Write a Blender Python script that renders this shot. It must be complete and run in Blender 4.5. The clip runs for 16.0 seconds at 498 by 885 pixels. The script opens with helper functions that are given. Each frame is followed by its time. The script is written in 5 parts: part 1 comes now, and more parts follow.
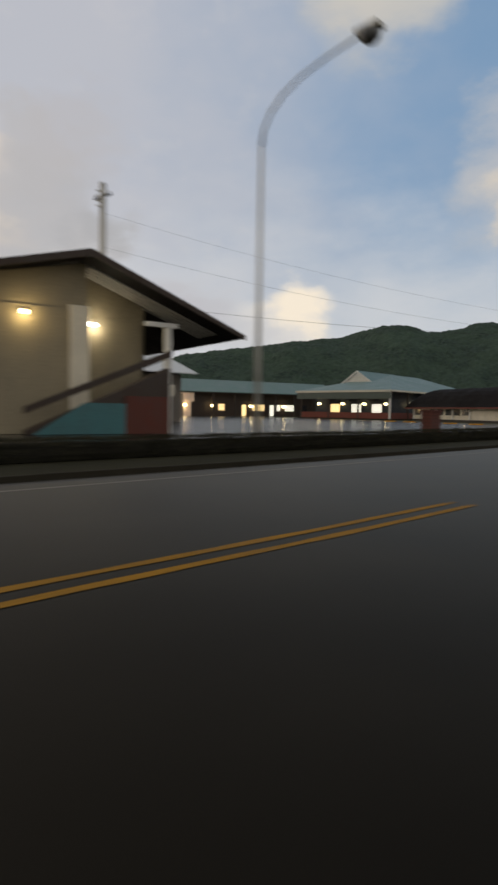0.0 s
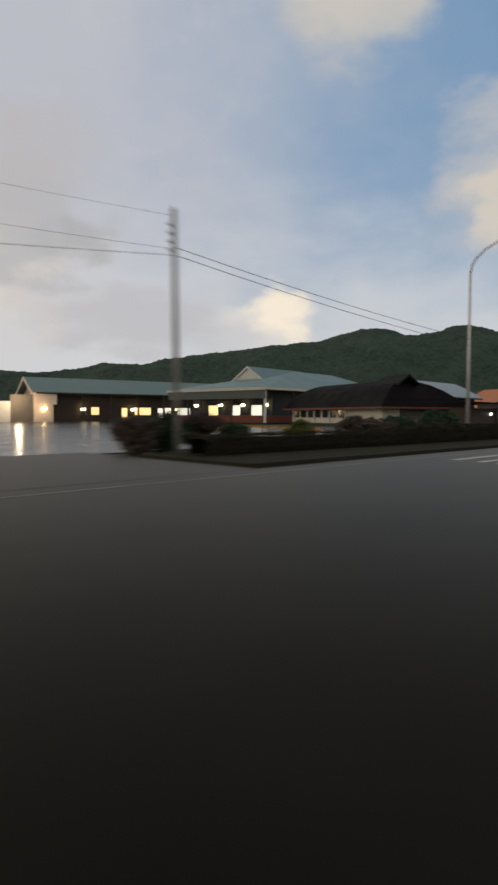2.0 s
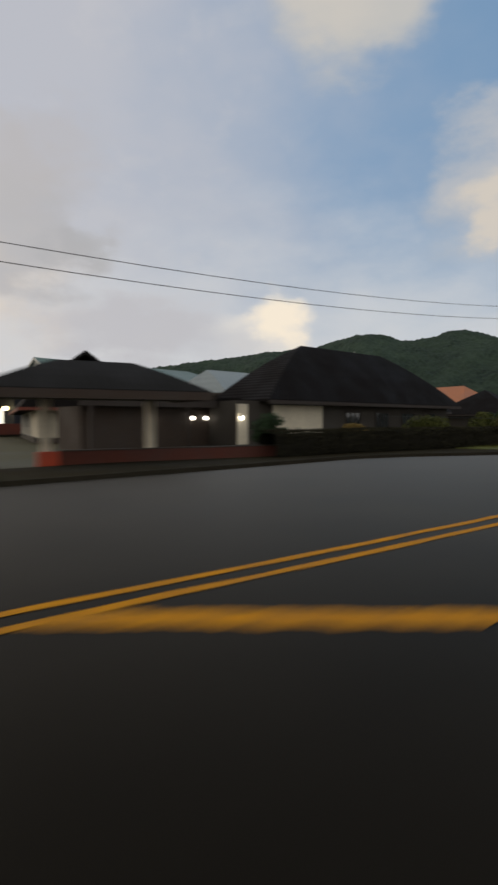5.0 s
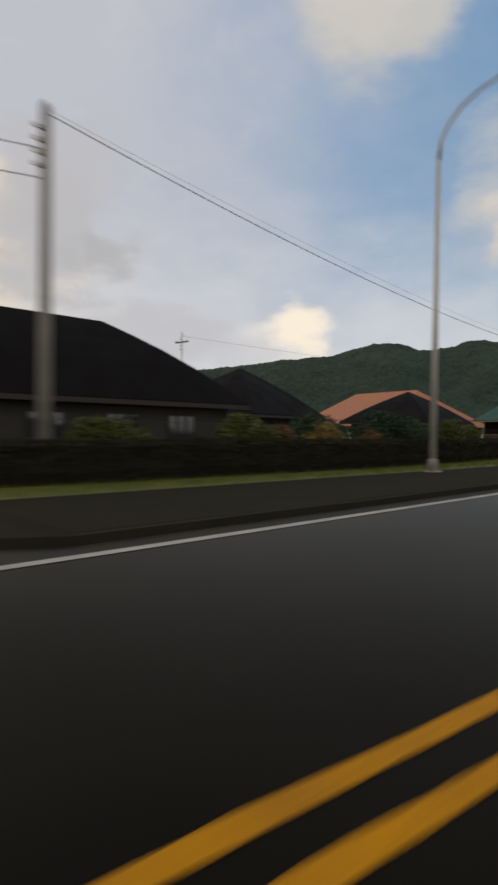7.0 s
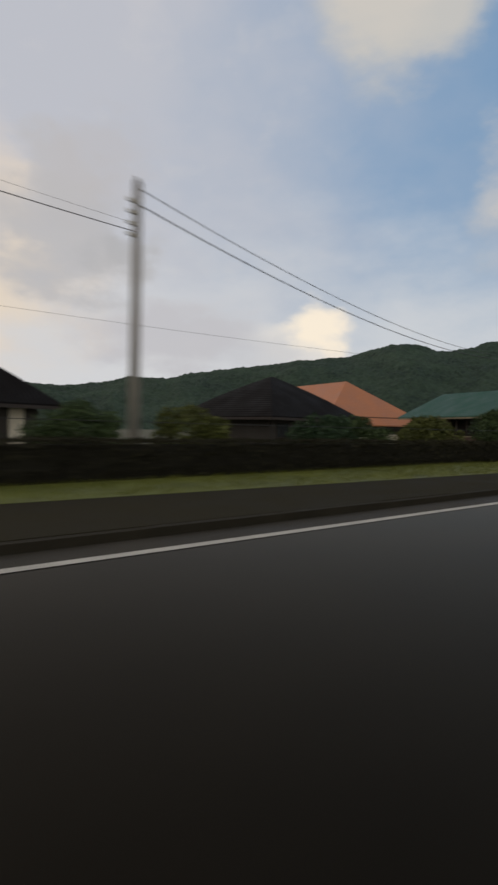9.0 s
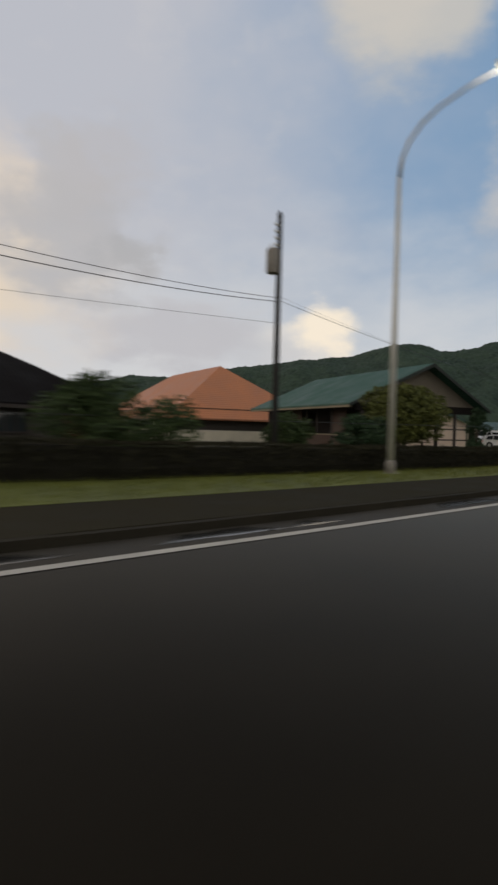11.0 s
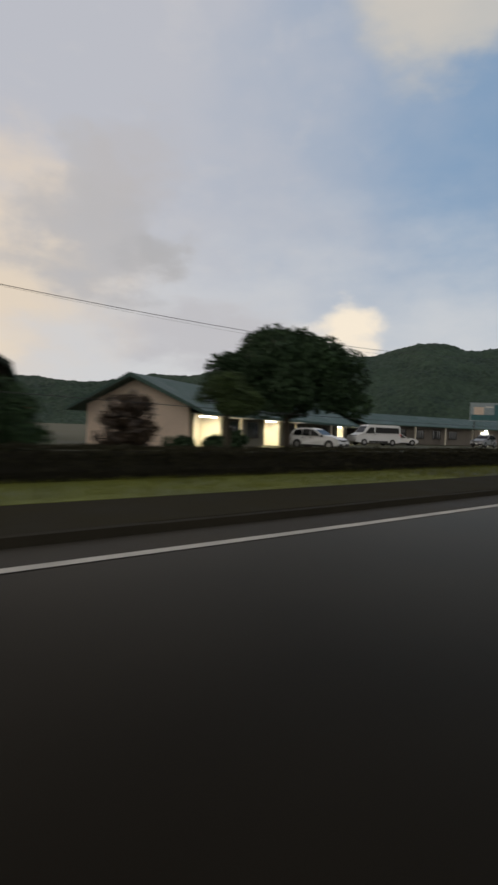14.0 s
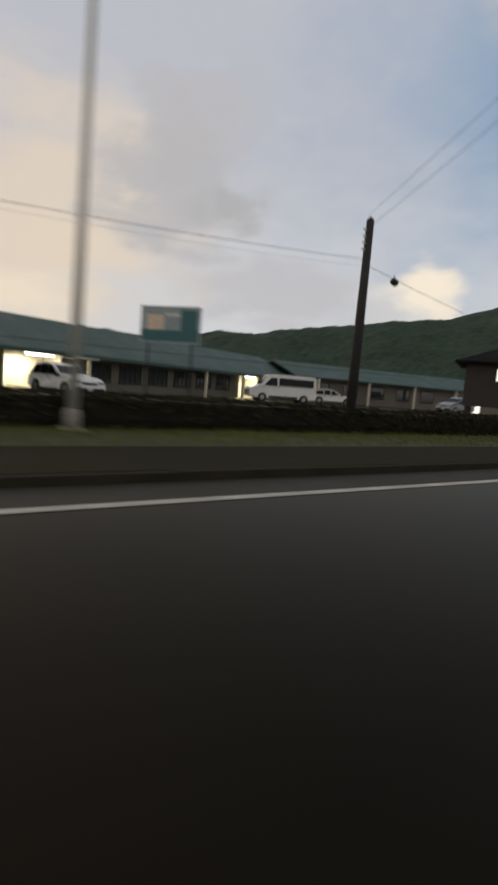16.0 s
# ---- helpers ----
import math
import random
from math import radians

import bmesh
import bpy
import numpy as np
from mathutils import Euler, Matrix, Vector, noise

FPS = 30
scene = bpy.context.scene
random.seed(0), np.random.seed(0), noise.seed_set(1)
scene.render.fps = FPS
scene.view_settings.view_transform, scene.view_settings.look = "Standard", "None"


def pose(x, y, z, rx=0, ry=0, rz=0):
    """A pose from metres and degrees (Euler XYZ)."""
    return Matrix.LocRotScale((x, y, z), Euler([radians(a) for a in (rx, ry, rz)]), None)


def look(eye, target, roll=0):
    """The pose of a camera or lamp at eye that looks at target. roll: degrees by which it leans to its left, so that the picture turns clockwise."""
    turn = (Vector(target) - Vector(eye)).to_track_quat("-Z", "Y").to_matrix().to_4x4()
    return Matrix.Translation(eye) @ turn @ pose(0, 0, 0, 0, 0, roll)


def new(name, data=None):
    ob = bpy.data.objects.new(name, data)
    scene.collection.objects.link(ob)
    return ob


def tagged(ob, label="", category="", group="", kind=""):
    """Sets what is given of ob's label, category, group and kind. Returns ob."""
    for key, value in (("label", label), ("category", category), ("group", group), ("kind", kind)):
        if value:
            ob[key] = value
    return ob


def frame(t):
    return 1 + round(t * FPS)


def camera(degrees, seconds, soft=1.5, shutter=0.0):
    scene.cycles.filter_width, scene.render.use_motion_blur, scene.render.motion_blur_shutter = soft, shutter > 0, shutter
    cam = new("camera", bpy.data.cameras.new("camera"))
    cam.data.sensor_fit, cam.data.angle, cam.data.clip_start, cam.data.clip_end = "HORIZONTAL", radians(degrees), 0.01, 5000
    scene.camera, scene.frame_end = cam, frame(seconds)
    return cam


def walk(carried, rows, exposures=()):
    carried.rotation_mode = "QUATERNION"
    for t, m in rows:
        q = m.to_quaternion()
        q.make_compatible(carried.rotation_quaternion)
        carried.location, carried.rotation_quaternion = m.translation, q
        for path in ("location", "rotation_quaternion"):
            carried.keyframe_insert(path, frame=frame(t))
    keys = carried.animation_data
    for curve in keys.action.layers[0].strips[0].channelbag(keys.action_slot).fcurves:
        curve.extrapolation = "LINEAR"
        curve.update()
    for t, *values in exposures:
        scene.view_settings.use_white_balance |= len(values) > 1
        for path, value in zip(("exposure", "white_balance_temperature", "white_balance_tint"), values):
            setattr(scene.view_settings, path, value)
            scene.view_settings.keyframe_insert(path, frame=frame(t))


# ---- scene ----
# A wet two-lane road through a village at dusk, seen from a car.

# ---- camera ----
# seconds, x, y, heading of view, tilt down, lean
ROWS = [
    (0.00, 0.00, 0.00, 45.23, 3.05, 0.87), (0.50, 7.38, -0.29, 44.01, 2.97, 0.84), (1.00, 14.88, -0.50, 43.69, 2.86, 0.72),
    (1.50, 22.49, -0.63, 43.64, 2.76, 0.49), (2.00, 30.07, -0.75, 43.62, 2.59, 0.23), (2.50, 37.58, -0.89, 43.57, 2.46, -0.08),
    (3.00, 44.95, -1.08, 43.35, 2.33, -0.21), (3.50, 52.19, -1.32, 43.49, 2.16, -0.31), (4.00, 59.32, -1.57, 43.62, 2.00, -0.41),
    (4.50, 66.34, -1.82, 43.62, 1.96, -0.38), (5.00, 73.26, -2.07, 43.67, 1.87, -0.28), (5.20, 76.00, -2.16, 43.72, 1.82, -0.22),
    (7.30, 103.90, -2.95, 45.73, 1.10, 0.85), (7.50, 106.48, -3.00, 46.00, 1.11, 0.88), (8.00, 112.89, -3.12, 46.80, 1.15, 0.90),
    (8.20, 115.44, -3.16, 46.97, 1.13, 0.92), (10.30, 141.99, -3.61, 47.30, 1.09, 1.48), (11.00, 150.75, -3.75, 47.60, 1.14, 1.52),
    (11.50, 156.97, -3.82, 47.68, 1.21, 1.65), (12.00, 163.16, -3.81, 48.01, 1.27, 1.83), (12.50, 169.35, -3.81, 48.36, 1.16, 1.98),
    (13.20, 178.00, -3.66, 48.74, 1.22, 1.98), (13.80, 185.39, -3.45, 49.72, 1.28, 2.03), (14.50, 193.98, -3.09, 50.71, 1.22, 2.05),
    (15.00, 200.08, -2.76, 51.44, 1.50, 2.36), (15.40, 204.97, -2.50, 52.02, 1.73, 2.63), (15.60, 207.40, -2.36, 52.40, 2.00, 2.75),
    (15.80, 209.83, -2.22, 53.80, 3.80, 3.50), (16.00, 212.26, -2.08, 56.16, 5.48, 4.55),
]
EYE = 1.3
DIP = {12.0: 0.01, 12.5: 0.03, 13.2: 0.01, 15.6: 0.02, 15.8: 0.09, 16.0: 0.10}  # the camera bobs, and sinks at the end
cam = camera(45.9, 16.0, soft=2.7, shutter=0.8)


def view(t, x, y, head, down, lean):
    a, b, z = radians(head), radians(down), EYE - DIP.get(t, 0.0)
    return look((x, y, z), (x + math.cos(b) * math.cos(a), y + math.cos(b) * math.sin(a), z - math.sin(b)), lean)


walk(cam, [(r[0], view(*r)) for r in ROWS], [(0.0, 0.0, 7040, 9.8), (5.0, 0.0, 7040, 9.8), (7.5, 0.07, 7040, 9.8), (8.5, 0.05, 7040, 9.8), (11.0, 0.0, 7040, 9.8), (16.0, 0.0, 7060, 9.8)])

# ---- sky and light ----
SUN_AZ, SUN_EL = 100.0, 9.0
world = bpy.data.worlds.new("world")
scene.world = world
world.use_nodes = True
wn, wl = world.node_tree.nodes, world.node_tree.links
SKY = 0.12


def wmath(op, a, b=None, c=None, clamp=False):
    n = wn.new("ShaderNodeMath")
    n.operation, n.use_clamp = op, clamp
    for i, v in enumerate((a, b, c)):
        if v is None:
            continue
        if isinstance(v, (int, float)):
            n.inputs[i].default_value = v
        else:
            wl.new(v, n.inputs[i])
    return n.outputs[0]


def wmix(fac, a, b):
    n = wn.new("ShaderNodeMix")
    n.data_type = "RGBA"
    for sock, v in ((n.inputs[0], fac), (n.inputs[6], a), (n.inputs[7], b)):
        if isinstance(v, tuple):
            sock.default_value = tuple(q / SKY for q in v) + (1,)
        elif isinstance(v, (int, float)):
            sock.default_value = v
        else:
            wl.new(v, sock)
    return n.outputs[2]


def wramp(v, lo, hi):
    n = wn.new("ShaderNodeMapRange")
    n.interpolation_type = "SMOOTHSTEP"
    wl.new(v, n.inputs[0])
    n.inputs[1].default_value, n.inputs[2].default_value = lo, hi
    return n.outputs[0]


coord = wn.new("ShaderNodeTexCoord")
sep = wn.new("ShaderNodeSeparateXYZ")
wl.new(coord.outputs["Generated"], sep.inputs[0])
az = wmath("MULTIPLY", wmath("ARCTAN2", sep.outputs[1], sep.outputs[0]), 57.2958)
el = wmath("MULTIPLY", wmath("ARCSINE", sep.outputs[2]), 57.2958)


def wnoise(scale, detail=5.0, rough=0.55, stretch=1.6):
    m = wn.new("ShaderNodeMapping")
    m.inputs["Scale"].default_value = (1, 1, stretch)
    wl.new(coord.outputs["Generated"], m.inputs[0])
    n = wn.new("ShaderNodeTexNoise")
    n.inputs["Scale"].default_value, n.inputs["Detail"].default_value, n.inputs["Roughness"].default_value = scale, detail, rough
    wl.new(m.outputs[0], n.inputs["Vector"])
    return n.outputs["Fac"]


puff, puff2, wisp, fleck = wnoise(7, 5, 0.52), wnoise(8.3, 5, 0.52, 2.2), wnoise(3.2, 3, 0.45), wnoise(15, 4, 0.5, 1.6)
edge_n = wmath("MULTIPLY", wmath("SUBTRACT", fleck, 0.5), 2.0)
soft_n = wmath("MULTIPLY", wmath("SUBTRACT", wisp, 0.5), 1.8)
az_w = wmath("ADD", az, wmath("MULTIPLY", wmath("SUBTRACT", puff, 0.5), 20))
el_w = wmath("ADD", el, wmath("MULTIPLY", wmath("SUBTRACT", puff2, 0.5), 14))


def cloud(a0, e0, ra, re, soft=0.35, rag=1.0):
    """An oval cloud bank about a heading and an elevation, with a ragged border."""
    k = min(1.0, 0.16 * re + 0.15) * rag
    u = wmath("DIVIDE", wmath("SUBTRACT", wmath("ADD", az, wmath("MULTIPLY", wmath("SUBTRACT", az_w, az), k)), a0), ra)
    v = wmath("DIVIDE", wmath("SUBTRACT", wmath("ADD", el, wmath("MULTIPLY", wmath("SUBTRACT", el_w, el), k)), e0), re)
    d = wmath("SQRT", wmath("ADD", wmath("MULTIPLY", u, u), wmath("MULTIPLY", v, v)))
    d = wmath("ADD", d, wmath("MULTIPLY", edge_n, 0.22 * rag))
    d = wmath("ADD", d, wmath("MULTIPLY", soft_n, 0.25 * rag))
    return wramp(d, 1.0 + soft, 1.0 - soft)


sky = wn.new("ShaderNodeTexSky")
sky.sky_type, sky.sun_disc = "NISHITA", False
sky.sun_elevation, sky.sun_rotation = radians(SUN_EL), radians(90 - SUN_AZ)
sky.air_density, sky.dust_density, sky.ozone_density = 1.0, 1.2, 2.2
col = wmix(0.72, sky.outputs[0], (0.20, 0.36, 0.60))
veil = wmath("MULTIPLY", wramp(wmath("ADD", az_w, wmath("MULTIPLY", soft_n, 10)), 16, 64), 0.92)
col = wmix(veil, col, (0.475, 0.50, 0.58))
low = wramp(wmath("ADD", el_w, wmath("MULTIPLY", soft_n, 4)), 24, 4)
col = wmix(wmath("MULTIPLY", low, 0.85), col, (0.59, 0.62, 0.675))
col = wmix(wmath("MULTIPLY", wmath("MULTIPLY", wramp(edge_n, 0.05, 0.5), wramp(az, 30, 48)), 0.12), col, (0.62, 0.61, 0.62))
col = wmix(wmath("MULTIPLY", wramp(az, 96, 150), 0.85), col, (0.66, 0.62, 0.58))
col = wmix(wmath("MULTIPLY", wramp(az, 5, -60), 0.8), col, (0.64, 0.62, 0.60))
col = wmix(wmath("MULTIPLY", wramp(el_w, 40, 62), 0.9), col, (0.29, 0.28, 0.275))
for args, amount, tone in (
    ((33.6, 36.8, 8.2, 6.4, 0.28, 0.45), 0.88, (0.52, 0.52, 0.515)),
    ((36, 36, 5.0, 3.5, 0.5, 0.9), 0.5, (0.57, 0.55, 0.53)),
    ((20, 21, 6.4, 5.5, 0.5, 1.0), 0.70, (0.50, 0.51, 0.54)),
    ((21.3, 18.0, 2.6, 2.6, 0.45, 1.0), 0.75, (0.64, 0.59, 0.53)),
    ((56, 9.0, 9.0, 2.6, 0.5, 1.1), 0.75, (0.46, 0.47, 0.53)),
    ((81, 12, 13, 9.5, 0.8, 1.2), 0.8, (0.69, 0.60, 0.52)),
    ((74.5, 16.0, 5.5, 5.0, 0.9, 1.0), 0.5, (0.68, 0.61, 0.54)),
    ((64.4, 17.2, 6.8, 4.5, 0.42, 1.15), 0.72, (0.42, 0.43, 0.47)),
    ((66.0, 22.5, 4.0, 3.6, 0.45, 1.1), 0.6, (0.45, 0.455, 0.49)),
    ((60.2, 16.3, 3.0, 2.2, 0.42, 1.1), 0.6, (0.385, 0.40, 0.44)),
    ((62, 23.5, 5.0, 3.2, 0.5, 1.1), 0.5, (0.45, 0.45, 0.49)),
    ((75, 11.0, 8.0, 3.4, 0.75, 1.1), 0.7, (0.70, 0.625, 0.54)),
    ((79, 6.5, 6.0, 1.8, 0.7, 1.1), 0.6, (0.82, 0.74, 0.61)),
    ((43.0, 8.4, 4.4, 2.4, 0.5, 0.9), 0.7, (0.68, 0.67, 0.67)),
    ((40.7, 10.4, 2.5, 2.2, 0.6, 1.1), 0.95, (0.86, 0.79, 0.69)),
    ((46, 7.4, 3.4, 1.7, 0.5, 1.1), 0.5, (0.48, 0.51, 0.58)),
):
    col = wmix(wmath("MULTIPLY", cloud(*args), amount), col, tone)
bg = wn["Background"]
wl.new(col, bg.inputs[0])
bg.inputs[1].default_value = SKY * 1.05

sun = new("sun", bpy.data.lights.new("sun", "SUN"))
sun.data.energy, sun.data.angle, sun.data.color = 0.5, radians(20), (1.0, 0.86, 0.7)
sun.matrix_world = look((0, 0, 0), (-math.cos(radians(SUN_EL)) * math.cos(radians(SUN_AZ)), -math.cos(radians(SUN_EL)) * math.sin(radians(SUN_AZ)), -math.sin(radians(SUN_EL))))
scene.view_settings.exposure = 0.0

# ---- materials ----


def mat(name, color, rough=0.7, vary=0.25, scale=1.0, fine=14.0, bump=0.15, metal=0.0, spec=0.5, tint=None, wave=None, island=0.0, obj_rand=0.0, film=None, even=0.2):
    """A surface with stains and grain at two scales. wave: (direction vector, ribs a metre, depth). film: (index, tint, share) of a thin dirty water film."""
    m = bpy.data.materials.new(name)
    m.use_nodes = True
    n, l = m.node_tree.nodes, m.node_tree.links
    b = n["Principled BSDF"]
    tc = n.new("ShaderNodeTexCoord")

    def noise(s, d):
        t = n.new("ShaderNodeTexNoise")
        t.inputs["Scale"].default_value, t.inputs["Detail"].default_value = s, d
        l.new(tc.outputs["Object"], t.inputs["Vector"])
        return t.outputs["Fac"]

    big, small = noise(scale, 4), noise(fine, 6)
    mixn = n.new("ShaderNodeMath")
    mixn.operation = "ADD"
    l.new(big, mixn.inputs[0])
    l.new(small, mixn.inputs[1])
    last = mixn.outputs[0]
    if island or obj_rand:
        g = n.new("ShaderNodeNewGeometry" if island else "ShaderNodeObjectInfo")
        k = n.new("ShaderNodeMath")
        k.operation = "MULTIPLY_ADD"
        l.new(g.outputs["Random Per Island" if island else "Random"], k.inputs[0])
        k.inputs[1].default_value = island or obj_rand
        l.new(last, k.inputs[2])
        last = k.outputs[0]
    r = n.new("ShaderNodeMapRange")
    r.inputs[1].default_value, r.inputs[2].default_value = 0.65, 1.4 + (island or obj_rand)
    l.new(last, r.inputs[0])
    c = n.new("ShaderNodeMix")
    c.data_type = "RGBA"
    dark = tuple(v * (1 - vary) for v in color)
    lite = tuple(min(1, v * (1 + vary)) for v in (tint or color))
    c.inputs[6].default_value, c.inputs[7].default_value = (*dark, 1), (*lite, 1)
    l.new(r.outputs[0], c.inputs[0])
    l.new(c.outputs[2], b.inputs["Base Color"])
    rr = n.new("ShaderNodeMapRange")
    rr.inputs[1].default_value, rr.inputs[2].default_value = 0.3, 0.7
    rr.inputs[3].default_value, rr.inputs[4].default_value = rough * (1 - even), min(1, rough * (1 + even))
    l.new(big, rr.inputs[0])
    l.new(rr.outputs[0], b.inputs["Roughness"])
    b.inputs["Metallic"].default_value = metal
    b.inputs["Specular IOR Level"].default_value = spec
    h = small
    dist = bump * 0.02
    if wave:
        vec, freq, depth = wave
        dp = n.new("ShaderNodeVectorMath")
        dp.operation = "DOT_PRODUCT"
        dp.inputs[1].default_value = tuple(v * freq * 6.2832 for v in vec)
        l.new(tc.outputs["Object"], dp.inputs[0])
        sn = n.new("ShaderNodeMath")
        sn.operation = "SINE"
        l.new(dp.outputs["Value"], sn.inputs[0])
        h, dist = sn.outputs[0], depth
    if dist:
        bp = n.new("ShaderNodeBump")
        bp.inputs["Strength"].default_value, bp.inputs["Distance"].default_value = 0.8, dist
        l.new(h, bp.inputs["Height"])
        l.new(bp.outputs[0], b.inputs["Normal"])
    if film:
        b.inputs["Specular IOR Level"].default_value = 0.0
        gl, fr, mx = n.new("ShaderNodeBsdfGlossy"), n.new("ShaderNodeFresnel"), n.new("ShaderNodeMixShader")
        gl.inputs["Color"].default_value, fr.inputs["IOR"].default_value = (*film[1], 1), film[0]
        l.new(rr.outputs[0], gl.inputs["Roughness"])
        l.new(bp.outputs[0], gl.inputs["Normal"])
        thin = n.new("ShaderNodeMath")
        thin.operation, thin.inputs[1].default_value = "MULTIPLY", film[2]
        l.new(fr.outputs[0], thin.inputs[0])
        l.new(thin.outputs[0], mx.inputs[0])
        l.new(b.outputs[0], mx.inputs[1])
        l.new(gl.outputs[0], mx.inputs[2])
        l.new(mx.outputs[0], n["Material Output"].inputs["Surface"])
    return m


def glow(name, color, strength):
    m = bpy.data.materials.new(name)
    m.use_nodes = True
    b = m.node_tree.nodes["Principled BSDF"]
    b.inputs["Base Color"].default_value = (*color, 1)
    b.inputs["Emission Color"].default_value = (*color, 1)
    b.inputs["Emission Strength"].default_value = strength
    return m


def glass(name, color=(0.03, 0.035, 0.04), rough=0.06, spec=0.8):
    m = bpy.data.materials.new(name)
    m.use_nodes = True
    b = m.node_tree.nodes["Principled BSDF"]
    b.inputs["Base Color"].default_value = (*color, 1)
    b.inputs["Roughness"].default_value = rough
    b.inputs["Specular IOR Level"].default_value = spec
    return m


